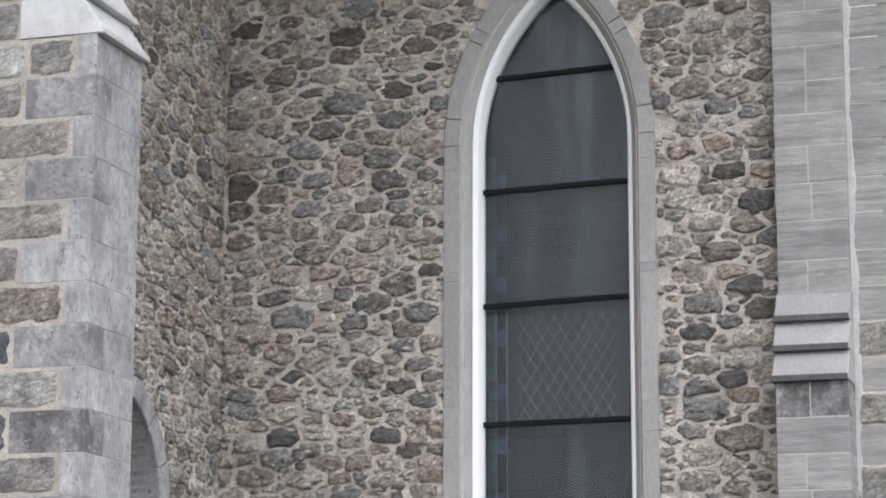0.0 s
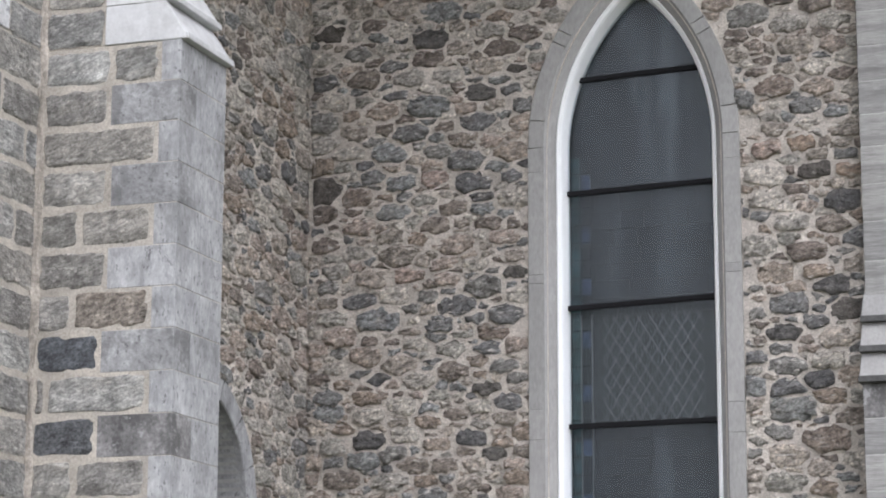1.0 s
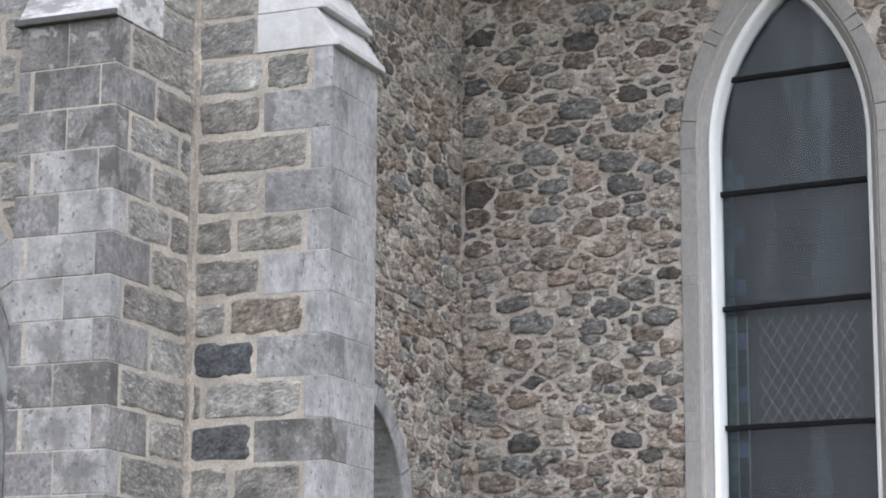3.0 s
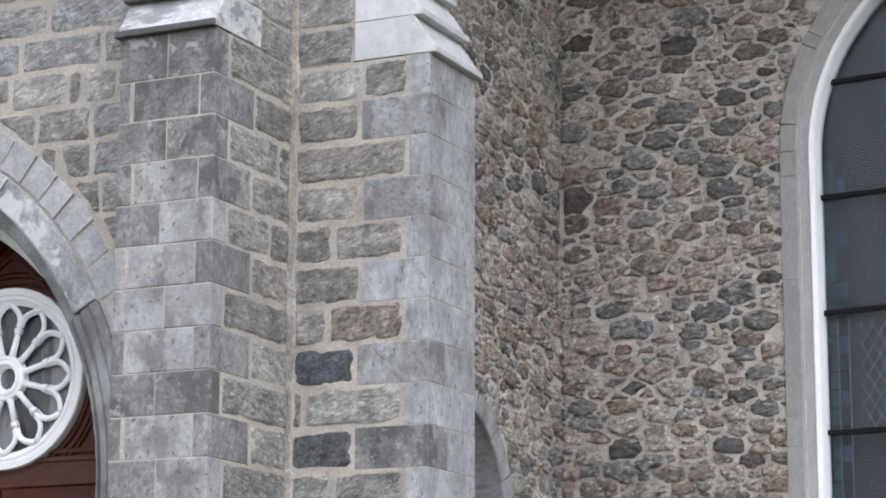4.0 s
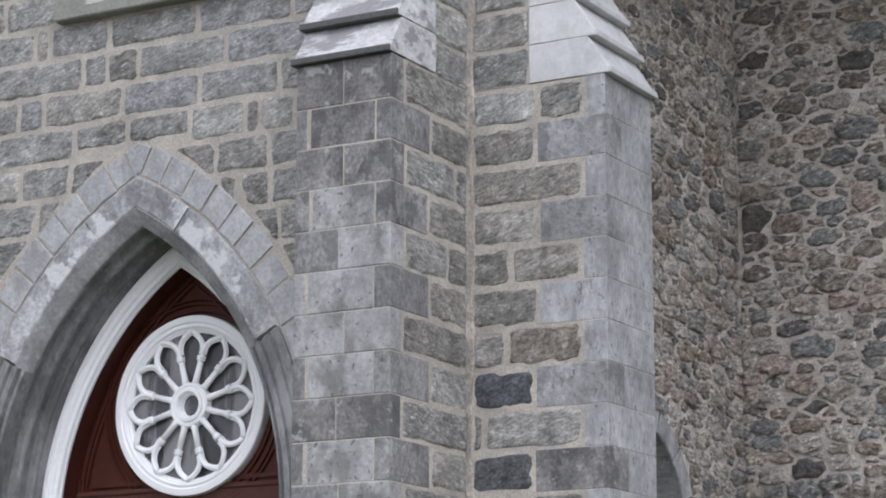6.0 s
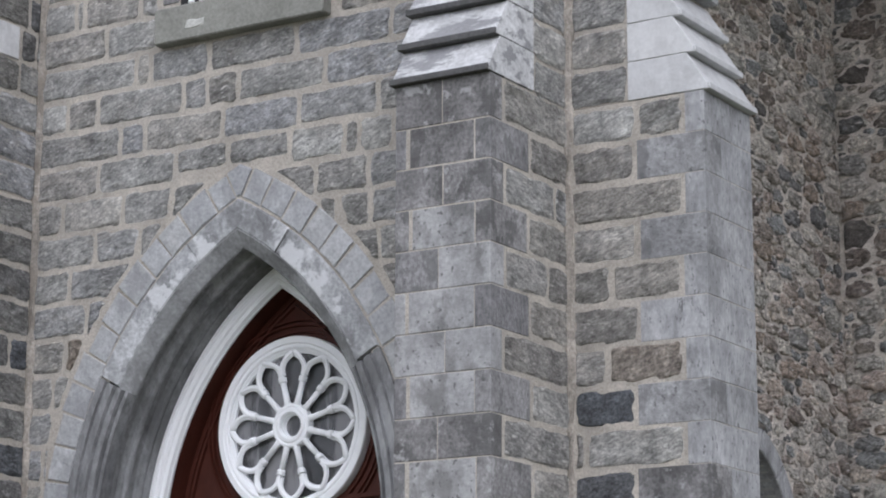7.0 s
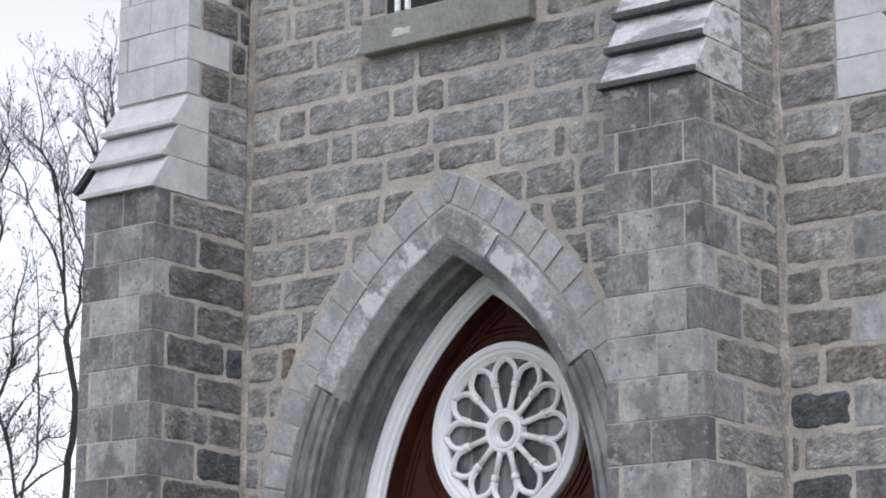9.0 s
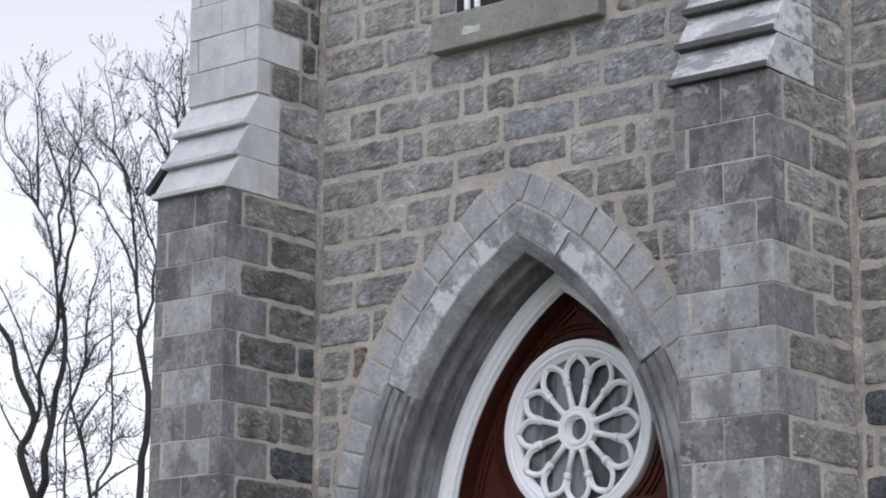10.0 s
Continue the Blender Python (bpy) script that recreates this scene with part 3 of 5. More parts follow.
def front_buttress(x0, x1, label, upper_mat, seed, cap, tones, lift=0.0):
    """A tower buttress that faces the front: dressed quoins, rock-faced side walls, three weatherings and a narrower shaft above."""
    rng = random.Random(seed)
    e = thing("buttress", ((x0 + x1) / 2, (YB + YF) / 2, 0), label, "buttress", "buttresses of the church")
    box("core", x0 + 0.001, x1 - 0.005, YB + 0.001, YF + 0.03, 0, CAP + lift, cream_mortar, e)
    box("upper_core", x0 + 0.012, x1 - 0.012, YB + 0.345, YF + 0.03, CAP + lift, TOP, cream_mortar, e)
    sides = (Face((x1, 0, 0), (0, 1, 0), (1, 0, 0)), Face((x0, 0, 0), (0, 1, 0), (-1, 0, 0)))
    rows = [(CAP - BED * (k + 1), CAP - BED * k + (0 if k else lift), k, YB) for k in range(21)] + [(CAP + BED * k, CAP + BED * (k + 1), k + 1, YB + 0.33) for k in range(3, 15)]
    g = 0.0025
    for z0, z1, k, yf in rows:
        z0 = max(z0, 0.0)
        w = x1 - x0
        j = lambda: rng.uniform(0, 0.006)
        tone = [{"d": sooty_mat, "m": dressed_mat, "p": pale_mat}[c] for c in tones[k % len(tones)]] if z0 < CAP - 0.01 else [upper_mat] * 3
        if k % 2 == 0:
            m = x0 + w * (0.5 + rng.uniform(-0.05, 0.05))
            q = yf + 0.165 + rng.uniform(-0.02, 0.02)
            box("quoin_stone", x0, m - g, yf - j(), q, z0 + g, z1 - g, tone[0], e, b=0.006)
            box("quoin_stone", m + g, x1, yf - j(), q, z0 + g, z1 - g, tone[-1], e, b=0.006)
        else:
            q = yf + 0.54 + rng.uniform(-0.03, 0.02)
            a, b = x0 + w * (0.15 + rng.uniform(-0.02, 0.02)), x1 - w * (0.17 + rng.uniform(-0.02, 0.02))
            box("quoin_stone", x0, a - 0.014, yf - j(), q, z0 + g, z1 - g, tone[0], e, b=0.006)
            box("face_stone", a + 0.014, b - g, yf - j(), yf + 0.2, z0 + g, z1 - g, tone[1], e, b=0.006)
            box("quoin_stone", b + g, x1, yf - j(), q, z0 + g, z1 - g, tone[2], e, b=0.006)
        for f in sides:
            start = q + 0.03
            cuts = [start, YF]
            if (k % 2 == 0 and rng.random() < 0.45) or z0 > CAP and rng.random() < 0.5:
                cuts = [start, start + (YF - start) * rng.uniform(0.55, 0.78), YF]
            for a, b in zip(cuts, cuts[1:]):
                # the far buttress takes the granite with shadow in its colour
                rock("rock_faced_stone", f, span(a - 0.014, b, z0, z1, 0.017), (ashlar_dark if rng.random() < 0.2 else dark_shaded_mat) if x0 < -13 else warm_mat if rng.random() < 0.7 else ashlar_mat, e, rng)
    # only the lifted buttress gets drip edges with the shadow line painted in
    weathering(e, lambda nm, up, p, m, bv: prism(nm, [(YB + d, z) for d, z in p], "x", x0 - (0.012 if nm == "cap_stone" else 0.03), x1 + (0.006 if nm == "cap_stone" else 0.004), m, up,
                                             "sloped pale cap stone" if nm == "cap_stone" else "weathered drip edge", bv), 0.11, CAP + lift, cap, stain_shadow_mat if lift else cap_mat)
    for i in range(3):
        z0, z1 = CAP + BED * 0.985 * i, CAP + BED * 0.985 * (i + 1)
        for f in sides:
            rock("rock_faced_stone", f, span(YB + 0.63, YF, z0, z1, 0.014), ashlar_mat, e, rng)
    return e


# joints of the courses on the front of the side buttress, from the top: rock-faced stones up to the quoin
PLAN = [(-7.79, -7.40), (-7.80,), (-7.41,), (-7.78,), (-8.01, -7.43), (-7.79,), (-8.05, -7.43), (-7.82,), (-8.24, -7.43), (-7.83,), (-8.0, -7.42), (-7.8,)]


def side_buttress(mirror, label, seed):
    """A tower buttress that faces sideways: rubble-fine granite front, pitted limestone end."""
    rng = random.Random(seed)
    mx = (lambda x: 2 * MID - x) if mirror else (lambda x: x)
    y0 = 15.12
    e = thing("buttress", (mx((XB + XE) / 2), (y0 + YE) / 2, 0), label, "buttress", "buttresses of the church")
    box("core", mx(XB - 0.2), mx(XE - 0.0045), y0 + 0.003, YE - 0.004, 0, CAP, cream_mortar, e)
    box("upper_core", mx(XB - 0.2), mx(XE - (0.5 if mirror else 0.35)), y0 + 0.012, YE - 0.012, CAP, TOP, cream_mortar, e)
    f = Face((0, y0, 0), (1, 0, 0), (0, -1, 0))
    rows = [(CAP - BED * (k + 1), CAP - BED * k, PLAN[k % len(PLAN)], k, XE) for k in range(21)]
    rows += [(CAP + BED * k, CAP + BED * (k + 1), PLAN[(k + 5) % len(PLAN)] if not mirror else (-7.9,), k, XE - (0.42 if mirror else 0.24)) for k in range(3, 15)]
    for z0, z1, joints, k, xe in rows:
        z0 = max(0.0, z0)
        cuts = [XB + 0.03, *joints]
        for i, (a, b) in enumerate(zip(cuts, cuts[1:])):
            quad = span(a, b, z0, z1, 0.018)
            if mirror:
                quad = [(mx(u), v) for u, v in (quad[1], quad[0], quad[3], quad[2])]
            mat = ashlar_dark if k in (7, 9) and z0 < CAP and i == 0 else ashlar_rust if k == 6 and i == 1 and z0 < CAP else warm_mat if (k + i) % 3 else ashlar_mat
            rock("rock_faced_stone", f, quad, mat, e, rng)
        mid = y0 + (0.42 if k % 2 == 0 else 0.30) + rng.uniform(-0.03, 0.03)
        qm = end_mat if k % 2 == 0 else (quoin_mat, quoin_mat, end_mat, quoin_mat, sooty_mat, quoin_mat)[(k // 2) % 6]
        box("quoin_stone", mx(joints[-1] + 0.012), mx(xe), y0, mid - 0.002, z0 + 0.002, z1 - 0.002, qm, e, b=0.0035)
        box("end_stone", mx(xe - 0.3), mx(xe - rng.uniform(0, 0.003)), mid + 0.002, YE, z0 + 0.002, z1 - 0.002, end_mat, e, b=0.0035)
    weathering(e, lambda nm, up, p, m, bv: prism(nm, [(mx(XE - d - (0.16 if mirror else 0)), z) for d, z in p], "y", y0 - (0.006 if nm == "cap_stone" else 0.003), YE + 0.012, m, up,
                                             "smooth pale sloped cap stone" if nm == "cap_stone" else "weathered drip edge", bv), 0.11, CAP, cap_mat, cap_mat)
    for i in range(3):
        z0, z1 = CAP + BED * 0.985 * i, CAP + BED * 0.985 * (i + 1)
        quad = span(XB + 0.03, XE - 0.62, z0, z1, 0.016)
        if mirror:
            quad = [(mx(u), v) for u, v in (quad[1], quad[0], quad[3], quad[2])]
        rock("rock_faced_stone", f, quad, ashlar_mat, e, rng)
    return e


near_buttress = front_buttress(XA, XB, "soot-stained limestone tower buttress with three sloped cap stones beside the door", dressed_mat, 11, grey_cap_mat,
               ("dd", "mdm", "dd", "dpd", "mp", "ppm", "pp", "mpm", "dd", "mpd", "mp", "mpm"), 0.03)
far_buttress = front_buttress(-14.545, -13.703, "grey limestone tower buttress with pale sloped cap stones against the sky", cap_mat, 23, cap_mat,
               ("md", "mpm", "dp", "mpm", "mm", "mpm", "dm", "mpm"))
side_buttress(False, "granite tower buttress with a smooth pitted limestone end and pale caps", 31)
side_buttress(True, "granite tower buttress with a smooth limestone end, mostly hidden", 37)


def pointing(x, y, parent, seed, mat=pointing_mat, label="rough tan mortar pointing"):
    """A rough fillet of mortar up an inner corner, smeared wider here and there."""
    rng = random.Random(seed)
    vs, fs, n = [], [], int(TOP / 0.06)
    wide = [rng.uniform(0.018, 0.062) for _ in range(n // 4 + 3)]
    deep = [rng.uniform(0.016, 0.04) for _ in range(n // 4 + 3)]
    for i in range(n + 1):
        k, u = divmod(i, 4)
        a = wide[k] + (wide[k + 1] - wide[k]) * u / 4 + rng.uniform(-0.008, 0.008)
        b = deep[k] + (deep[k + 1] - deep[k]) * u / 4 + rng.uniform(-0.008, 0.008)
        z = i * TOP / n
        vs += [(x - 0.01, y + 0.01, z), (x - 0.01, y - b, z), (x + 0.014, y - b, z), (x + a * 0.45, y - b * 0.4 - rng.uniform(0.004, 0.012), z), (x + a, y - 0.026, z), (x + a + 0.012, y + 0.01, z)]
    for i in range(n):
        for j in range(5):
            fs.append((6 * i + j, 6 * i + j + 1, 6 * i + j + 7, 6 * i + j + 6))
    mesh("corner_pointing", vs, fs, mat, parent, label, smooth=True)


pointing(XB, 15.12, near_buttress, 5)
pointing(-13.703, YF, far_buttress, 6)

# ---- coursed granite of the tower front ----
# upright joints of each course, from the one under the sill downwards
COURSES = {
    8.40: (-13.25, -12.59, -10.4, -9.8), 8.09: (-13.32, -13.22, -12.59, -10.3, -9.7), 7.785: (-12.96, -12.38, -10.5, -9.9),
    7.485: (-12.62, -12.46, -11.83, -10.93, -10.0), 7.18: (-13.37, -13.03, -12.1, -11.84, -11.52, -10.64, -9.8),
    6.88: (-12.77, -12.50, -11.67, -10.89, -10.12, -9.6), 6.575: (-13.0, -12.16, -11.61, -10.98, -10.44, -10.3, -9.97),
    6.27: (-13.39, -12.71, -12.18, -10.72, -10.2, -9.7), 5.967: (-13.01, -12.52, -10.51, -10.18, -9.6),
    5.663: (-13.28, -12.6, -10.1, -9.6), 5.36: (-13.08, -9.7), 5.055: (-13.30, -13.07, -9.6), 4.75: (-13.42,), 4.445: (-13.4,), 4.14: (-13.5,), 3.835: (-13.45,),
}
RING = 3.392
for k in range(12):
    COURSES[round(3.53 - 0.305 * k, 3)] = (-13.35 - 0.1 * (k % 3), -9.55 + 0.1 * (k % 2))
for k in range(9):
    COURSES[round(8.705 + 0.303 * k, 3)] = tuple(-13.4 + 0.62 * i + dice.uniform(-0.15, 0.15) for i in range(7))
lv = sorted(COURSES)
for z0, z1 in zip(lv, lv[1:] + [TOP]):
    cuts = [-13.69, *COURSES[z0], XA - 0.01]
    if portal.half(RING + 0.02, z0) is not None and portal.half(RING + 0.02, z1 - 0.03) is not None:
        cuts = sorted(cuts + [portal.x0])
    for a, b in zip(cuts, cuts[1:]):
        for lo, hi in (((-12.39, -10.55),) if 7.6 < z0 < 9.9 else ((None, None),)):
            if lo and b > lo and a < hi:
                if a < lo - 0.1:
                    b = lo
                elif b > hi + 0.1:
                    a = hi
                else:
                    a = b
        if b - a < 0.06:
            continue
        quad = span(a, b, z0, z1, 0.018)
        w0, w1 = portal.half(RING + 0.02, z0), portal.half(RING + 0.02, z1 - 0.03)
        keep = True
        if w0 is not None and w1 is None:
            if a < portal.x0 + w0 and b > portal.x0 - w0:
                quad[0], quad[1] = (quad[0][0], 6.66), (quad[1][0], 6.66)
        elif w0 is not None:
            w1 = w1 if w1 is not None else -9.0
            l0, l1, r0, r1 = portal.x0 - w0, portal.x0 - w1, portal.x0 + w0, portal.x0 + w1
            if (a + b) / 2 < portal.x0:
                if a > l1 - 0.06 or a > l0 + 0.25:
                    keep = False
                quad[1] = (max(a + 0.03, min(quad[1][0], l0 - 0.015)), quad[1][1])
                quad[2] = (max(a + 0.03, min(quad[2][0], l1 - 0.015)), quad[2][1])
                quad[0] = (min(quad[0][0], quad[1][0] - 0.02), quad[0][1])
            else:
                if b < r1 + 0.06 or b < r0 - 0.25:
                    keep = False
                quad[0] = (min(b - 0.03, max(quad[0][0], r0 + 0.015)), quad[0][1])
                quad[3] = (min(b - 0.03, max(quad[3][0], r1 + 0.015)), quad[3][1])
                quad[1] = (max(quad[1][0], quad[0][0] + 0.02), quad[1][1])
        if keep:
            rock("stone", front, quad, ashlar_rust if (abs(z0 - 5.055) < 0.01 and -13.31 < a < -13.2) else ashlar_mat, wall_front, dice)

# ---- portal ----
arch_thing = thing("portal_arch", (portal.x0, YF, 0), "pointed arch of blue-grey stones with a deep moulded reveal", "arch")
CROWN = portal.top(2.93) - 0.17      # the crown stone starts here on either side
for s in (-1, 1):
    t = portal.top(3.25) - 0.030
    n = 13
    edges = [0.0]
    for i in range(n):
        edges.append(edges[-1] + dice.uniform(0.75, 1.3))
    edges = [t * x / edges[-1] for x in edges]
    for i, (a0, a1) in enumerate(zip(edges, edges[1:])):
        ob = arch_piece("voussoir", portal, 3.112 + dice.uniform(0, 0.008), RING - dice.uniform(0.0, 0.05), a0 + dice.uniform(0.0015, 0.0035), a1 - dice.uniform(0.0015, 0.0035), s, front,
                        0.006 + dice.uniform(-0.004, 0.008), 0.12, vous_mat, arch_thing, b=0.009)
        for v in ob.data.vertices:
            v.co += Vector([dice.uniform(-0.004, 0.004) for _ in range(3)])
    for k in range(13):
        z1 = portal.zs - 0.27 * k
        x = [portal.x0 + s * (3.108 - portal.c), portal.x0 + s * (3.35 - portal.c)]
        box("jamb_stone", x[0], x[1], YF - 0.012, YF + 0.12, max(0, z1 - 0.262), z1 - 0.006, vous_mat, arch_thing)
    ob = arch_piece("arch_stone", portal, 2.862, 3.094, 0.477, CROWN - 0.001, s, front, 0.024, 0.16, arch_mat, arch_thing, b=0.014, n=14)
    for v in ob.data.vertices:
        v.co += Vector([dice.uniform(-0.004, 0.004) for _ in range(3)])
crown_piece("crown_stone", portal, 2.862, 3.094, CROWN + 0.001, front, 0.024, 0.16, arch_mat, arch_thing, b=0.014)
crown_piece("voussoir", portal, 3.114, RING - 0.03, portal.top(3.25) - 0.026, front, 0.012, 0.12, vous_mat, arch_thing, b=0.014, n=2)


def jamb(name, profile, s, mat, top_angle):
    """A length of jamb moulding from the ground up into the arch's springing."""
    verts, faces = [], []
    n = 8
    m = n + 2
    for r, d in profile:
        pts = [(portal.x0 + s * (r - portal.c), 0.0)] + [portal.point(r, top_angle * i / n, s) for i in range(n + 1)]
        verts += [front.at(u, v, -d) for u, v in pts]
    for i in range(len(profile) - 1):
        for j in range(m - 1):
            q = i * m + j
            faces.append((q, q + 1, q + m + 1, q + m))
    faces.append([k * m + m - 1 for k in range(len(profile))])
    return mesh(name, verts, faces, mat, arch_thing, "grey stone jamb moulding with worn grooves")


for s in (-1, 1):
    jamb("jamb_moulding", [(3.096, 0.10), (3.096, -0.019), (3.03, -0.021), (3.022, 0.004), (3.0, 0.004), (2.99, -0.017), (2.93, -0.019), (2.918, 0.012), (2.898, 0.012), (2.888, -0.014),
                           (2.84, -0.012), (2.828, 0.03), (2.806, 0.034), (2.798, 0.0), (2.775, 0.012), (2.765, 0.12)], s, reveal_mat, 0.4735)
vs, fs, m = [], [], 49
for r, d in ((2.87, 0.05), (2.866, -0.018), (2.858, -0.020), (2.80, 0.026), (2.745, 0.068), (2.736, 0.085), (2.738, 0.105), (2.75, 0.12)):
    t = portal.top(r)
    half = [0.4735 + (t - 0.4735) * i / 24 for i in range(25)]
    vs += [front.at(*portal.point(r, a, -1), -d) for a in half] + [front.at(*portal.point(r, a, 1), -d) for a in reversed(half[:-1])]
for k in range(7):
    fs += [(k * m + i, k * m + i + 1, (k + 1) * m + i + 1, (k + 1) * m + i) for i in range(m - 1)]
mesh("chamfer", vs, fs, shaded_chamfer_mat, arch_thing, "weathered grey chamfer with shade in its tone")
sweep("reveal", portal, [(2.735, 0.08), (2.738, 0.105), (2.785, 0.125), (2.80, 0.17), (2.79, 0.225), (2.765, 0.25), (2.745, 0.253), (2.728, 0.268), (2.722, 0.29), (2.728, 0.312), (2.75, 0.325), (2.775, 0.335), (2.785, 0.38),
                         (2.775, 0.43), (2.75, 0.455), (2.735, 0.458), (2.725, 0.475), (2.728, 0.495), (2.735, 0.51), (2.715, 0.55), (2.695, 0.62)], front, reveal_mat, arch_thing, "hollow and rolled grey stone reveal", n=30)

door = thing("door_1", (portal.x0, YF + 0.7, 0), "white-framed pointed church door of dark red wood", "door", kind="structure")
sweep("door_frame", portal, [(2.70, 0.62), (2.69, 0.545), (2.655, 0.54), (2.645, 0.56), (2.62, 0.56), (2.61, 0.545), (2.60, 0.55), (2.59, 0.57), (2.58, 0.575), (2.572, 0.565), (2.555, 0.57), (2.545, 0.60),
                             (2.535, 0.61), (2.54, 0.64)], front, white_mat, door, "white-painted moulded wooden frame")
outline = portal.path(2.55, 26, 0.02)
mesh("door_panel", [front.at(u, v, -0.825) for u, v in outline], [list(range(len(outline)))], wood_mat, door, "dark red stained wood")
for r, d in ((2.485, 0.815), (2.435, 0.805)):
    sweep("panel_moulding", portal, [(r + 0.012, 0.828), (r + 0.008, d - 0.012), (r - 0.008, d - 0.012), (r - 0.012, 0.828)], front, wood_mat, door, foot=4.02)
sweep("panel_rim", portal, [(2.548, 0.625), (2.538, 0.638), (2.535, 0.70), (2.53, 0.83)], front, wood_mat, door)
yd = YF + 0.825
box("transom", portal.x0 - 1.16, portal.x0 + 1.16, yd - 0.028, yd, 3.67, 3.88, rail_mat, door, "red-brown wooden transom beam", b=0.012)
box("transom_lip", portal.x0 - 1.15, portal.x0 + 1.15, yd - 0.045, yd - 0.01, 3.86, 3.905, rail_mat, door, b=0.012)
box("panel_rail", portal.x0 - 1.0, portal.x0 + 1.0, yd - 0.025, yd, 3.93, 3.97, wood_mat, door)
for s in (-1, 1):
    leaf = box("door_leaf", portal.x0 + s * 0.012, portal.x0 + s * 1.10, yd - 0.05, yd - 0.003, 0.1, 3.655, wood_mat, door)
    for z0, z1 in ((0.3, 1.2), (1.35, 2.3), (2.45, 3.5)):
        box("leaf_panel", portal.x0 + s * 0.15, portal.x0 + s * 0.95, yd - 0.065, yd - 0.049, z0, z1, wood_mat, leaf, b=0.012)
box("door_step", portal.x0 - 1.5, portal.x0 + 1.5, YF - 0.35, YF + 0.5, 0.0, 0.12, surround_mat, door)

# ---- rose window ----
RX, RZ, RY = -11.455, 4.568, YF + 0.76
rose = thing("rose_window", (RX, RY, RZ), "white-painted round tracery window with twelve petals over the door", "window")


def lathe(name, profile, mat, parent, label="", segs=72, smooth=True):
    verts, faces = [], []
    for r, y in profile:
        verts += [(RX + r * math.cos(2 * math.pi * k / segs), RY + y, RZ + r * math.sin(2 * math.pi * k / segs)) for k in range(segs)]
    for i in range(len(profile) - 1):
        for k in range(segs):
            a, b = i * segs + k, i * segs + (k + 1) % segs
            faces.append((a, b, b + segs, a + segs))
    ob = mesh(name, verts, faces, mat, parent, label)
    for p in ob.data.polygons:
        p.use_smooth = False
    return ob


lathe("outer_ring", [(0.757, 0.06), (0.757, -0.006), (0.750, -0.020), (0.700, -0.026), (0.694, -0.020), (0.690, -0.008), (0.680, -0.008), (0.675, -0.018), (0.664, -0.022), (0.652, -0.016), (0.647, 0.0),
                     (0.636, 0.002), (0.630, 0.014), (0.616, 0.018), (0.612, 0.06)], white_mat, rose, "stepped white ring")
lathe("hub", [(0.188, 0.05), (0.188, -0.012), (0.18, -0.028), (0.162, -0.030), (0.155, -0.018), (0.147, -0.018), (0.14, -0.036), (0.115, -0.038), (0.106, -0.026), (0.10, -0.002), (0.092, -0.002), (0.088, 0.05)], white_mat, rose, "white ring-shaped hub")
for r in (0.80, 0.86, 0.90):
    lathe("wood_moulding", [(r + 0.016, 0.066), (r + 0.010, 0.040), (r - 0.006, 0.036), (r - 0.014, 0.066)], wood_mat, rose, "curved dark red moulding round the ring")
lathe("glazing", [(0.635, 0.045), (0.001, 0.045)], rose_pane_mat, rose, "dark grey glass")
# dark disc added behind the glass in place of interior shade
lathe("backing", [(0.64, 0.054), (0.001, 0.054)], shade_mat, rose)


def polar(r, deg, y):
    return Vector((RX + r * math.cos(radians(deg)), RY + y, RZ + r * math.sin(radians(deg))))


for k in range(12):
    a = 15 + 30 * k
    sp = mesh("spoke", *tube_data([polar(0.17, a, 0.005), polar(0.22, a, 0.003), polar(0.39, a, 0.003)], [0.034, 0.027, 0.024], 10), white_mat, rose, smooth=True)
    mesh("collar", *tube_data([polar(r, a, 0.002) for r in (0.375, 0.383, 0.392, 0.405, 0.415, 0.425)], [0.025, 0.036, 0.038, 0.031, 0.042, 0.028], 10), white_mat, sp, smooth=True)
    pts = []
    n = 8
    for i in range(n + 1):
        t = i / n
        p0, p1, p2 = polar(0.42, a, 0), polar(0.565, a - 1.0, 0), polar(0.628, a + 15, 0)
        pts.append(p0 * (1 - t) ** 2 + p1 * 2 * t * (1 - t) + p2 * t * t)
    vs, fs = tube_data(pts, [0.021] * len(pts), 8)
    for q in range(n + 1):
        t = q / n
        p0, p1, p2 = polar(0.42, a + 30, 0), polar(0.565, a + 31.0, 0), polar(0.628, a + 15, 0)
        pts[q] = p0 * (1 - t) ** 2 + p1 * 2 * t * (1 - t) + p2 * t * t
    tube_data(pts, [0.021] * len(pts), 8, vs, fs)
    # a thin bead runs along the inside of each petal
    for turn in (0, 30):
        bead = []
        for q in range(n + 1):
            t = q / n
            p0, p1, p2 = polar(0.435, a + (4.2 if turn == 0 else 25.8), 0.006), polar(0.548, a + (1.6 if turn == 0 else 28.4), 0.006), polar(0.600, a + 15, 0.006)
            bead.append(p0 * (1 - t) ** 2 + p1 * 2 * t * (1 - t) + p2 * t * t)
        tube_data(bead, [0.009] * len(bead), 6, vs, fs)
    mesh("petal", vs, fs, white_mat, rose, smooth=True)

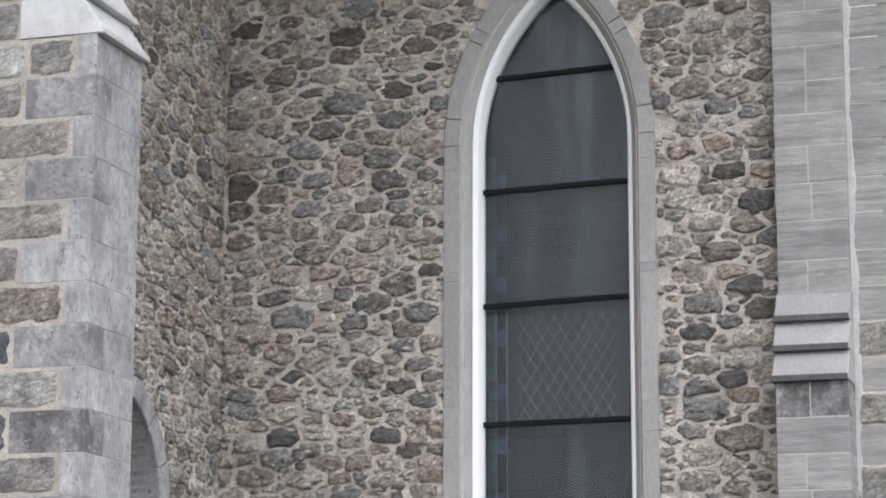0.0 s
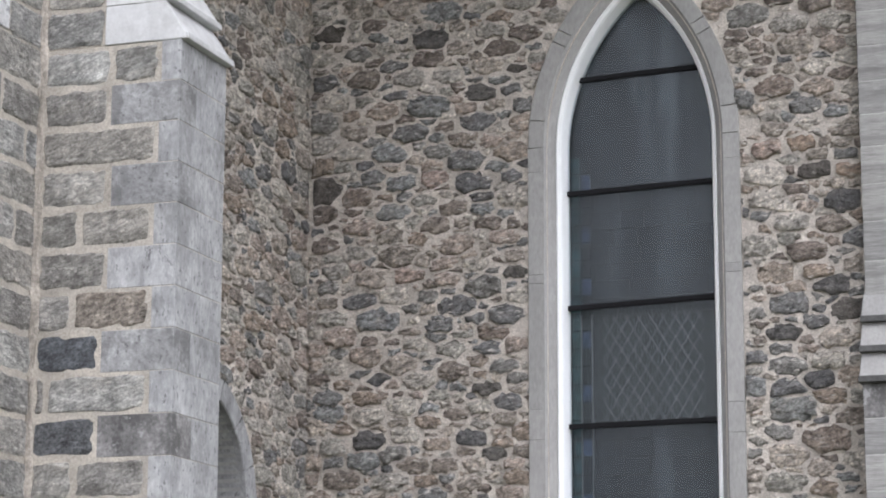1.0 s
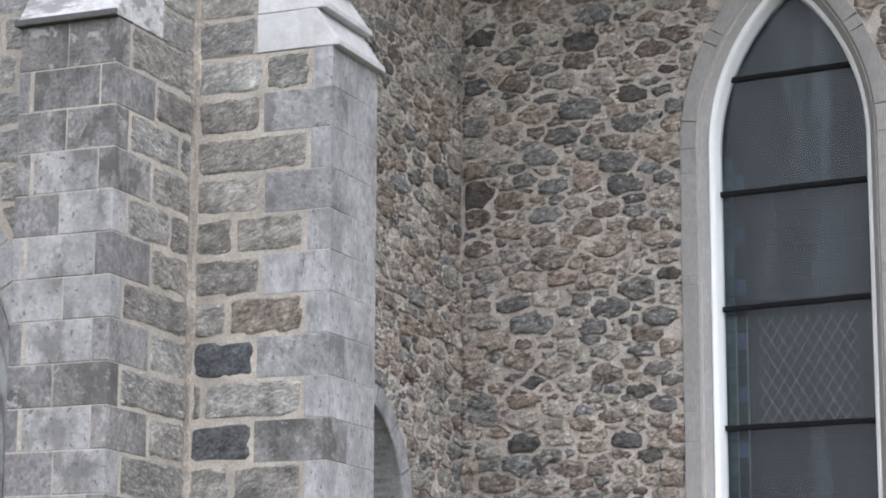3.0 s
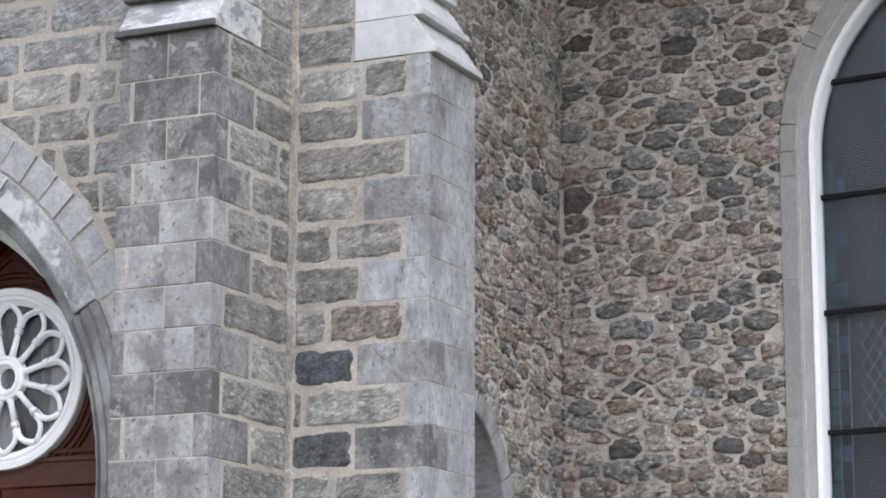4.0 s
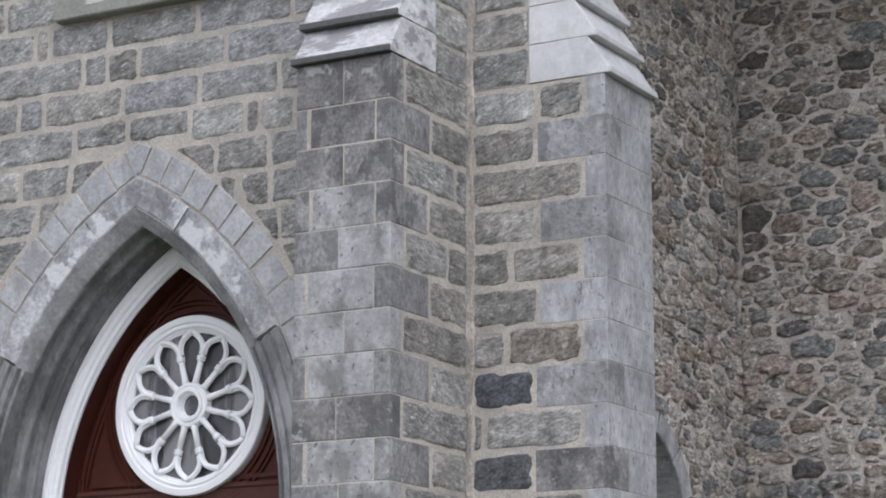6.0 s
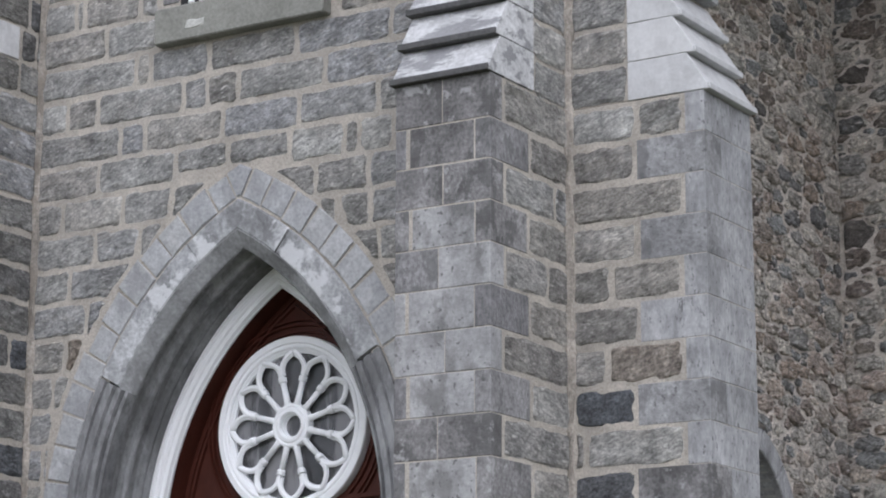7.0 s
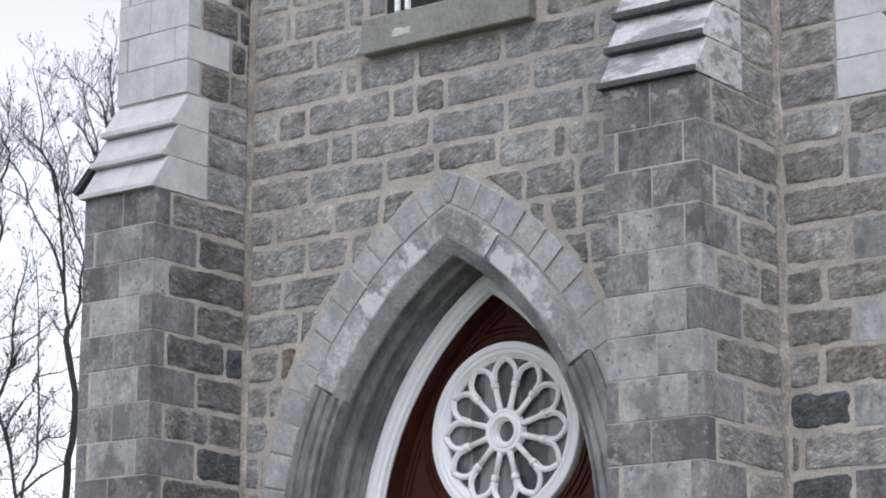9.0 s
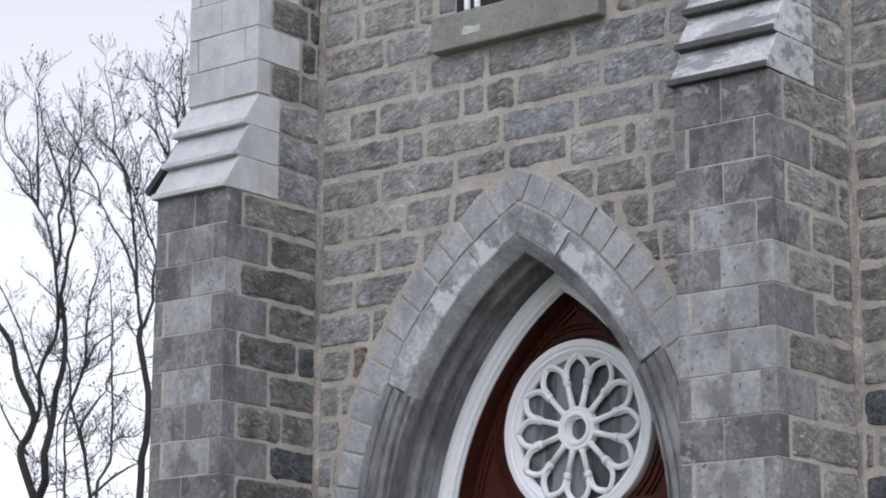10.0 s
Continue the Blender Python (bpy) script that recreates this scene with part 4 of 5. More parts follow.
# ---- window over the portal: its sill and the foot of its frame ----
sill = prism("stone_sill", [(15.045, 7.785), (15.045, 8.10), (15.40, 8.17), (15.40, 7.785)], "x", -12.345, -10.59, sill_mat, None, "", 0.012)
tagged(sill, "weathered grey stone window sill with a chipped pale patch", "window sill")
upper = thing("window_2", (-11.46, YF + 0.2, 8.17), "window with white bars over a stone sill", "window", kind="structure")
for x in (-12.34, -10.75):
    for k in range(6):
        box("jamb_stone", x, x + 0.17, YF - 0.008, YF + 0.4, 8.175 + 0.34 * k, 8.51 + 0.34 * k, dressed_mat, upper)
box("lintel_stone", -12.4, -10.52, YF - 0.008, YF + 0.35, 10.22, 10.6, dressed_mat, upper)
# flat dark sheet on the wall; the opening's shade is its colour
box("opening", -12.16, -10.76, YF + 0.003, YF + 0.03, 8.13, 10.2, shade_mat, upper, "dark opening")
for x in (-12.05, -11.94, -11.48, -11.0):
    box("bar", x, x + 0.045, YF - 0.03, YF + 0.01, 8.14, 10.2, white_mat, upper)
patch_mat = stone("pale_mortar_patch", [(0.50, 0.50, 0.47)], mottle=8, contrast=0.2, relief=0.01)
rock("patch", Face((0, 15.047, 0), (1, 0, 0), (0, -1, 0)), [(-12.03, 7.87), (-11.79, 7.845), (-11.80, 7.965), (-11.98, 7.975)], patch_mat, sill, dice, proud=0.006, rough=0.006, wob=0.018)["label"] = "pale mortar patch"

# ---- lancet window of the nave ----
win = thing("window_1", (lancet.x0, YN, 1.9), "tall pointed window with white frame behind dark protective panes", "window", kind="structure")
W0, W1 = 2.0, 2.237     # radii of the frame's and the surround's outer edge
for s in (-1, 1):
    t = lancet.top(2.1)
    for a0, a1 in ((0.0, 0.12), (0.12, t * 0.5), (t * 0.5, t * 0.56), (t * 0.56, t)):
        arch_piece("surround_stone", lancet, W0 + 0.085, W1, a0 + 0.0006, a1 - 0.0006, s, nave, 0.032, 0.12, surround_mat, win, b=0.006, n=8, last=a1 == t)
    for z0, z1 in ((1.9, 2.6), (2.6, 3.3), (3.3, 4.25), (4.25, 4.52), (4.52, 5.68), (5.68, 5.76), (5.76, 6.72), (6.72, 6.95)):
        xa, xb = lancet.x0 + s * (W0 + 0.085 - lancet.c), lancet.x0 + s * (W1 - lancet.c)
        box("surround_stone", xa, xb, YN - 0.032, YN + 0.12, z0 + 0.0008, z1 - 0.0008, surround_mat, win, b=0.003)
sweep("surround_splay", lancet, [(W0 + 0.088, 0.02), (W0 + 0.087, -0.026), (W0 + 0.005, 0.095), (W0 + 0.004, 0.36)], nave, surround_mat, win, "splayed grey stone inner edge", foot=1.9)
sweep("window_frame", lancet, [(W0 + 0.0035, 0.28), (W0 + 0.002, 0.085), (W0 - 0.012, 0.08), (W0 - 0.020, 0.095), (W0 - 0.032, 0.10), (W0 - 0.045, 0.135), (W0 - 0.05, 0.36)], nave, white_mat, win,
      "white-painted metal frame", foot=1.9)
box("window_sill", lancet.x0 - 1.05, lancet.x0 + 1.05, YN - 0.12, YN + 0.3, 1.72, 1.9, surround_mat, win)
GY = YN + 0.31
BARS = (2.27, 3.34, 4.41, 5.515, 6.59, 7.675)
R = W0 - 0.03
levels = (1.9, *BARS, 8.6)
for i, (z0, z1) in enumerate(zip(levels, levels[1:])):
    n = 14
    rowz = [z0 + (z1 - z0) * k / n for k in range(n + 1)]
    rowz = [z for z in rowz if lancet.half(R, z) is not None]
    vs, fs = [], []
    y = GY + (0.0 if i % 2 else 0.004)
    for z in rowz:
        h = lancet.half(R, z)
        vs += [(lancet.x0 - h, y, z), (lancet.x0 + h, y, z)]
    fs = [(2 * k, 2 * k + 1, 2 * k + 3, 2 * k + 2) for k in range(len(rowz) - 1)]
    p = mesh("pane", vs, fs, clear_pane_mat if i == 3 else high_pane_mat if i > 4 else pane_mat, win)
    p.visible_shadow = False
for z, lean in zip(BARS, (0.0, 0.0, 0.007, 0.02, 0.018, 0.018)):
    h = lancet.half(R, z)
    x0, x1 = lancet.x0 - h, lancet.x0 + h
    prism("glazing_bar", [(x0, z - lean - 0.026), (x1, z + lean - 0.026), (x1, z + lean + 0.02), (x0, z - lean + 0.02)], "y", GY - 0.035, GY + 0.02, iron_mat, win, "black metal glazing bar", 0.004)
# leaded glass behind the panes
LY = YN + 0.40
vs, fs = [], []
for k in range(41):
    z = 1.9 + (8.55 - 1.9) * k / 40
    h = lancet.half(R, min(z, 8.40))
    h = h if h is not None else 0.01
    vs += [(lancet.x0 - h, LY + 0.02, z), (lancet.x0 + h, LY + 0.02, z)]
mesh("leaded_glass", vs, [(2 * k, 2 * k + 1, 2 * k + 3, 2 * k + 2) for k in range(40)], smoke_mat, win, "dark smoky stained glass")
LX0, LX1, LZ0, LZ1 = -5.60, -4.66, 4.45, 5.42
px, pz = 0.1125, 0.186


def clipped(p, q):
    """The part of the line from p to q inside the lattice field."""
    t0, t1 = 0.0, 1.0
    for a, b, lo, hi in ((p[0], q[0], LX0, LX1), (p[1], q[1], LZ0, LZ1)):
        d = b - a
        s0, s1 = sorted(((lo - a) / d, (hi - a) / d))
        t0, t1 = max(t0, s0), min(t1, s1)
    return None if t1 - t0 < 0.01 else [(p[0] + (q[0] - p[0]) * t, p[1] + (q[1] - p[1]) * t) for t in (t0, t1)]


vs, fs = [], []
span_z = LZ1 - LZ0
for k in range(-9, 18):
    for s in (1, -1):
        x = LX0 + px * k
        seg = clipped((x, LZ0), (x + s * px / pz * span_z, LZ1))
        if seg:
            tube_data([(seg[0][0], LY, seg[0][1]), (seg[1][0], LY, seg[1][1])], [0.0035, 0.0035], 5, vs, fs)
for k in range(17):
    for j in range(11):
        x, z = LX0 + px / 2 * k, LZ0 + pz / 2 * j
        if (j + k) % 2 == 0 and LX0 < x < LX1 and z < LZ1:
            tube_data([(x, LY - 0.009, z), (x, LY - 0.001, z)], [0.007, 0.007], 6, vs, fs)
mesh("lead_lattice", vs, fs, lead_mat, win, "pale lead lattice of small diamonds")
for s in (-1,):
    for k in range(30):
        z = 2.0 + 0.165 * k
        h = lancet.half(R, z)
        for x0, x1, m in ((h - 0.02, h - 0.10, teal_mat), (h - 0.115, h - 0.20, blue_mat if k % 3 == 1 else smoke_mat)):
            box("border_glass", lancet.x0 + s * x0, lancet.x0 + s * x1, LY + 0.006, LY + 0.016, z, z + 0.15, m if s < 0 else smoke_mat, win, b=0.002)
    h = lancet.half(R, 3.0)
    for d in (0.107, 0.21):
        box("border_lead", lancet.x0 + s * (h - d) - 0.005, lancet.x0 + s * (h - d) + 0.005, LY - 0.004, LY + 0.012, 1.92, 5.44, lead_mat, win, b=0.002)

# dull lead lines of the other lights
vs, fs = [], []
rows_z = [2.0 + 0.163 * k for k in range(28)]
for k, z in enumerate(rows_z):
    if LZ0 - 0.06 < z < LZ1 or lancet.half(R, z + 0.17) is None:
        continue
    h = min(lancet.half(R, z), lancet.half(R, z + 0.163)) - 0.02
    tube_data([(lancet.x0 - h, LY, z), (lancet.x0 + h, LY, z)], [0.004, 0.004], 5, vs, fs)
    for j in range(-5, 6):
        x = 0.19 * j + (0.095 if k % 2 else 0.0) + 0.04 * math.sin(5.0 * j + 2.3 * k)
        if abs(x) < h and (3 * j + 5 * k) % 7 < 5:
            tube_data([(lancet.x0 + x, LY, z), (lancet.x0 + x, LY, z + 0.163)], [0.004, 0.004], 5, vs, fs)
mesh("lead_cames", vs, fs, came_mat, win, "dull lead lines between small panes")

# ---- round arch in the tower's side ----
blind = thing("side_arch", (XB, 18.0, 0), "smooth grey stone round arch in the rubble tower side", "arch")
for s in (-1, 1):
    for k in range(4):
        a = math.pi / 2 / 4
        arch_piece("arch_stone", round_arch, 1.02, 1.225, a * k + 0.002, a * (k + 1) - 0.002, s, side, 0.035, 0.25, end_mat, blind, b=0.01, n=5)
    for k in range(4):
        box("jamb_stone", XB - 0.25, XB + 0.035, 18 + s * 1.02, 18 + s * 1.225, 3.5 - 0.875 * (k + 1) + 0.003, 3.5 - 0.875 * k - 0.003, end_mat, blind, b=0.01)
sweep("arch_reveal", round_arch, [(1.03, 0.02), (1.02, 0.03), (1.02, 0.50)], side, surround_mat, blind, "plain grey reveal")
op = round_arch.path(1.05, 16, 0.02)
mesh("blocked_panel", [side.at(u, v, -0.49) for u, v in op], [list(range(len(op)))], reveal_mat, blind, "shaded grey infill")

# ---- corner piers of the nave ----
pier = thing("corner_buttress", (-2.8, 20.1, 0), "smooth tooled limestone buttress with three sloped caps on the nave corner", "buttress", "buttresses of the church")
PX0, PX1 = -3.11, -2.495
box("core", PX0 + 0.004, PX1 - 0.004, 19.9015, YN + 0.05, 0, 4.56, joint_mat, pier, "pale joint mortar")
box("upper_core", PX0 + 0.004, PX1 - 0.004, 20.2015, YN + 0.05, 4.57, TOP, joint_mat, pier, "pale joint mortar")
beds = [5.36, 5.67, 6.02, 6.353, 6.689, 6.98, 7.279, 7.6, 7.92, 8.22, 8.53, 8.84]
while beds[-1] < TOP - 0.35:
    beds.append(beds[-1] + 0.31)
low = [4.57 - 0.307 * k for k in range(15)]
rows = [(a, b, 20.2) for a, b in zip(beds, beds[1:])] + [(max(0, b), a, 19.9) for a, b in zip(low, low[1:])]
for k, (z0, z1, y) in enumerate(rows):
    m = PX0 + (PX1 - PX0) * (0.47 if k % 2 else dice.uniform(0.4, 0.6))
    cuts = [PX0, m, PX1] if k % 3 != 1 else [PX0, PX1]
    for a, b in zip(cuts, cuts[1:]):
        box("pier_stone", a + (0.004 if a > PX0 else 0), b - (0.004 if b < PX1 else 0), y - dice.uniform(0, 0.003), YN + 0.03, z0 + 0.004, z1 - 0.004,
            sooty_mat if z1 > 4.5 and z1 < 4.6 and y < 20 else pier_mat, pier, b=0.0035)
for i in range(3):
    d, zb = 0.1 * i, 4.57 + 0.274 * i
    cap = prism("cap_stone", [(19.9 + d - 0.05, zb), (19.9 + d - 0.05, zb + 0.052), (19.9 + d + 0.115, zb + 0.274), (YN + 0.02, zb + 0.274), (YN + 0.02, zb)], "x", PX0 - 0.02, PX1 + 0.01,
          surround_mat, pier, "sloped grey cap stone")
    # this dark strip carries the cap's shadow line in its colour
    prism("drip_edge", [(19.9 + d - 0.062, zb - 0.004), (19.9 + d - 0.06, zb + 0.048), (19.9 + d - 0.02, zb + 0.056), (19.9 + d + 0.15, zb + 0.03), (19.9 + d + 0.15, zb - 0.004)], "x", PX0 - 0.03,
          PX1 + 0.004, stain_shadow_mat, cap, "dark drip edge with stain and undershadow in its colour", 0.004)
flank = thing("corner_buttress", (-1.9, 20.9, 0), "smooth tooled limestone side buttress at the nave corner", "buttress", "buttresses of the church")
box("core", PX1 - 0.1, -1.36, YN + 0.03, 21.2, 0, TOP, pier_mat, flank)
fface = Face((0, YN - 0.012, 0), (1, 0, 0), (0, -1, 0))
z = 0.0
k = 0
while z < TOP - 0.2:
    h = dice.uniform(0.28, 0.36)
    cuts = [PX1 + 0.003, PX1 + (0.42 if k % 2 else 0.62) + dice.uniform(-0.05, 0.05), -1.35]
    for a, b in zip(cuts, cuts[1:]):
        if z < 5.0 and dice.random() < 0.6 and a < -2.3:
            rock("rock_faced_stone", fface, span(a, b, z, min(TOP, z + h), 0.012), warm_mat, flank, dice, proud=0.012)
        else:
            box("pier_stone", a + 0.002, b - 0.002, YN - dice.uniform(0, 0.004), YN + 0.2, z + 0.002, min(TOP, z + h) - 0.002, pier_mat, flank, b=0.005)
    z += h
    k += 1

pointing(PX1, YN - 0.006, flank, 9, joint_mat, "pale mortar pointing")


# ---- trees ----
REACH = {3: (0.45, 1.25), 2: (0.25, 0.7), 1: (0.1, 0.3)}


def grow(points, r0, r1, rng, verts, faces, depth, twigs):
    """A limb along given points with a wandering line, and the crooked branches that leave it."""
    pts = [Vector(p) for p in points]
    line = [pts[0]]
    for j, (a, b) in enumerate(zip(pts, pts[1:])):
        before, after = pts[max(0, j - 1)], pts[min(len(pts) - 1, j + 2)]

        def curve(u):
            return 0.5 * (2 * a + (b - before) * u + (2 * before - 5 * a + 4 * b - after) * u * u + (3 * a - before - 3 * b + after) * u ** 3)
        steps = max(2, int((b - a).length / (0.3 if r0 > 0.02 else 0.14)))
        for i in range(1, steps + 1):
            line.append(curve(i / steps) + Vector([rng.uniform(-1, 1) * (0.016 if r0 > 0.02 else 0.014) for _ in range(3)]))
    n = len(line)
    radii = [r0 + (r1 - r0) * i / (n - 1) for i in range(n)]
    tube_data(line, radii, 8 if r0 > 0.05 else 5 if r0 > 0.02 else 3, verts, faces)
    if depth == 0:
        twigs.append(line[-1])
        return
    for i in range(max(1, n // 5), n):
        for _ in range(0 if rng.random() < 0.10 else 2 if depth > 1 and r0 < 0.06 and rng.random() < 0.22 else 1):
            shoot(line[i], (line[i] - line[i - 1]).normalized(), radii[i], i / n, rng, verts, faces, depth, twigs)


def shoot(start, d, radius, along, rng, verts, faces, depth, twigs):
    """A branch that leaves a limb at a slant and bends upwards."""
    out = Vector((rng.uniform(-1, 1), rng.uniform(-1, 1), rng.uniform(-0.2, 0.5)))
    out = (out - d * out.dot(d)).normalized()
    go = (d * rng.uniform(0.6, 1.1) + out * rng.uniform(0.5, 1.0) + Vector((0, 0, 0.25))).normalized()
    ln = rng.uniform(*REACH[depth]) * (1.15 - 0.6 * along)
    bend = (go + Vector((rng.uniform(-0.35, 0.35), rng.uniform(-0.35, 0.35), rng.uniform(-0.05, 0.5)))).normalized()
    rr = min(radius * 0.6, {3: 0.018, 2: 0.011, 1: 0.007}[depth])
    grow([start, start + go * ln * 0.5, start + go * ln * 0.5 + bend * ln * 0.5], rr, max(0.005, rr * 0.5), rng, verts, faces, depth - 1, twigs)


def tree(base, limbs, y, label, seed):
    """A bare tree: limbs as (start radius, end radius, orders of branching, points in its plane)."""
    rng = random.Random(seed)
    e = thing("tree", (base, y, 0), label, "tree", "bare trees behind the church")
    vt, ft, vc, fc, tips = [], [], [], [], []
    for r0, r1, order, pts in limbs:
        line = [Vector((x, y + (0.15 * rng.uniform(-1, 1) if i and i < len(pts) - 1 else 0), z)) for i, (x, z) in enumerate(pts)]
        if order == 0:
            grow(line, r0, r1, rng, vt, ft, 0, [])
            for a, b in zip(line, line[1:]):
                for _ in range(int((b - a).length * 4.0) if b.z > 7 else 0):
                    p = a.lerp(b, rng.random())
                    d = Vector((rng.choice((-1, 1)) * rng.uniform(0.4, 1.0), rng.uniform(-0.5, 0.5), rng.uniform(0.0, 0.7))).normalized()
                    ln = rng.uniform(0.6, 1.5)
                    grow([p, p + d * ln * 0.5, p + d * ln * 0.85 + Vector((0, 0, ln * 0.15))], 0.014, 0.006, rng, vc, fc, 2, tips)
        else:
            grow(line, r0, r1, rng, vc, fc, order, tips)
    mesh("trunk", vt, ft, bark_mat, e, smooth=True)
    # buds and a few dead leaves left on the tips
    for t in tips:
        if rng.random() < 0.75:
            s = rng.uniform(0.012, 0.036)
            k = len(vc)
            u = Vector([rng.uniform(-1, 1) for _ in range(3)]).normalized() * s
            w = Vector([rng.uniform(-1, 1) for _ in range(3)]).normalized() * s
            vc += [t - u, t + w, t + u, t - w]
            fc.append((k, k + 1, k + 2, k + 3))
    mesh("crown", vc, fc, bark_mat, e, "thin leafless branches and twigs")
    return e


tree(-38.64, [(0.109, 0.102, 0, [(-38.64, 2.74), (-38.84, 5.70), (-38.98, 7.70)]),
             (0.095, 0.051, 0, [(-38.97, 7.64), (-39.28, 8.40), (-39.37, 8.90), (-39.24, 9.51), (-39.55, 10.17), (-39.84, 10.70), (-40.04, 11.29), (-40.41, 11.78), (-40.94, 12.50)]),
             (0.051, 0.011, 3, [(-39.24, 9.45), (-39.08, 9.74), (-39.02, 10.49), (-38.87, 11.10), (-38.66, 11.51), (-38.62, 12.08), (-38.71, 12.85), (-38.89, 13.38), (-39.21, 14.01), (-39.47, 14.57), (-39.70, 15.19), (-40.33, 15.96), (-40.62, 16.81)]),
             (0.095, 0.048, 0, [(-38.97, 7.64), (-38.71, 8.11), (-38.63, 8.72), (-38.67, 9.34), (-38.59, 10.07), (-38.43, 10.67), (-38.45, 11.55), (-38.49, 12.19)]),
             (0.048, 0.010, 3, [(-38.48, 12.16), (-38.32, 12.73), (-38.23, 13.10), (-38.14, 13.60), (-38.26, 14.44), (-38.29, 15.16), (-38.14, 15.85), (-38.15, 16.50)]),
             (0.040, 0.010, 3, [(-38.68, 12.72), (-38.63, 13.35), (-38.56, 13.98), (-38.52, 14.42), (-38.80, 15.18), (-39.09, 15.88), (-39.45, 16.47), (-39.57, 17.15)]),
             (0.036, 0.010, 2, [(-39.43, 14.47), (-39.86, 14.76), (-40.38, 15.30), (-40.70, 15.75)]),
             (0.032, 0.010, 3, [(-39.34, 14.29), (-39.44, 15.15), (-39.57, 16.09), (-39.60, 17.02)]),
             (0.032, 0.010, 2, [(-38.22, 14.70), (-38.13, 15.33), (-38.60, 16.05), (-38.76, 16.47)]),
             (0.037, 0.014, 1, [(-38.67, 9.34), (-39.02, 9.99), (-39.21, 10.63), (-39.43, 11.22), (-39.94, 12.05), (-40.57, 12.71)]),
             (0.040, 0.016, 1, [(-39.36, 8.78), (-39.49, 8.85), (-39.87, 9.44), (-40.38, 10.12)])], 34.2, "bare dark-barked tree with two main stems behind the church", 8)
tree(-36.20, [(0.068, 0.048, 0, [(-36.20, 2.70), (-36.37, 5.52), (-36.50, 7.49)]),
             (0.037, 0.020, 0, [(-36.50, 7.49), (-36.95, 7.50), (-36.92, 8.17), (-36.97, 8.94), (-36.87, 9.58)]),
             (0.040, 0.010, 3, [(-36.87, 9.58), (-36.64, 10.10), (-36.50, 10.56), (-36.52, 11.53), (-36.32, 11.99), (-36.13, 12.51)]),
             (0.041, 0.020, 0, [(-36.14, 7.35), (-36.37, 8.41), (-36.61, 9.02), (-36.87, 9.55), (-37.12, 10.27), (-37.29, 11.01)]),
             (0.040, 0.010, 2, [(-36.37, 8.36), (-36.57, 8.94), (-36.34, 9.41), (-35.80, 9.66), (-35.16, 9.36)]),
             (0.036, 0.010, 2, [(-36.01, 7.45), (-36.00, 7.80), (-35.76, 8.13), (-35.61, 8.47), (-35.75, 9.65), (-35.75, 11.19), (-35.87, 12.17)]),
             (0.036, 0.012, 1, [(-36.31, 7.43), (-35.67, 7.89), (-35.18, 8.03), (-34.66, 8.13)]),
             (0.024, 0.009, 2, [(-36.47, 10.20), (-36.12, 10.64), (-35.57, 10.82), (-35.07, 11.16)]),
             (0.024, 0.009, 2, [(-35.67, 8.53), (-35.54, 8.69), (-35.04, 8.67), (-34.64, 8.85)]),
             (0.024, 0.009, 1, [(-36.87, 9.58), (-37.27, 9.08), (-37.17, 8.24), (-37.17, 7.42)]),
             (0.024, 0.009, 2, [(-35.81, 9.66), (-35.61, 9.93), (-35.11, 10.00), (-34.70, 10.07)])], 33.2, "slender bare young tree with fine crooked branches", 15)
tree(-35.65, [(0.102, 0.061, 0, [(-35.65, 2.71), (-35.66, 6.12), (-35.60, 7.48), (-35.51, 8.32), (-35.43, 9.02), (-35.48, 9.73), (-35.60, 10.82), (-35.67, 11.13)]),
             (0.041, 0.034, 0, [(-35.66, 11.07), (-35.75, 11.50), (-35.87, 11.88)]),
             (0.036, 0.011, 2, [(-35.87, 11.85), (-36.11, 12.40), (-36.37, 13.05), (-36.55, 13.33), (-37.02, 13.84), (-37.34, 14.20), (-37.95, 14.46)]),
             (0.040, 0.010, 3, [(-35.87, 11.85), (-35.85, 12.31), (-35.90, 13.05), (-36.09, 13.76), (-36.24, 14.28), (-36.55, 14.79), (-37.14, 15.37), (-37.71, 15.83)]),
             (0.032, 0.009, 3, [(-36.16, 14.02), (-36.36, 14.55), (-36.60, 15.09), (-36.80, 15.63), (-36.98, 16.24), (-37.15, 17.04)]),
             (0.037, 0.009, 3, [(-35.63, 11.07), (-35.46, 11.65), (-35.34, 12.12), (-35.44, 12.62), (-35.63, 13.13), (-35.90, 13.67), (-36.05, 14.00), (-35.95, 14.42), (-36.25, 15.22), (-36.56, 16.04)]),
             (0.024, 0.009, 3, [(-37.12, 13.95), (-37.29, 14.51), (-37.71, 15.02), (-38.01, 15.46)]),
             (0.024, 0.009, 2, [(-35.82, 13.47), (-35.99, 14.18), (-35.86, 15.03)])], 34, "bare dark-barked tree with a forked trunk behind the church", 3)
tree(-34.41, [(0.068, 0.041, 0, [(-34.41, 2.71), (-34.69, 8.43), (-35.03, 13.28)]),
             (0.040, 0.010, 3, [(-35.03, 13.28), (-35.51, 14.60), (-35.80, 15.28), (-35.95, 16.00), (-36.18, 16.75)]),
             (0.036, 0.010, 3, [(-35.08, 14.53), (-35.34, 15.70), (-35.67, 16.27), (-36.36, 16.85)]),
             (0.036, 0.010, 3, [(-35.05, 14.53), (-35.19, 15.55), (-35.37, 16.47), (-35.34, 17.29)]),
             (0.024, 0.009, 2, [(-35.60, 14.80), (-35.98, 15.50), (-36.38, 15.89)])], 34.6, "bare twiggy tree top rising behind the stone buttress", 21)

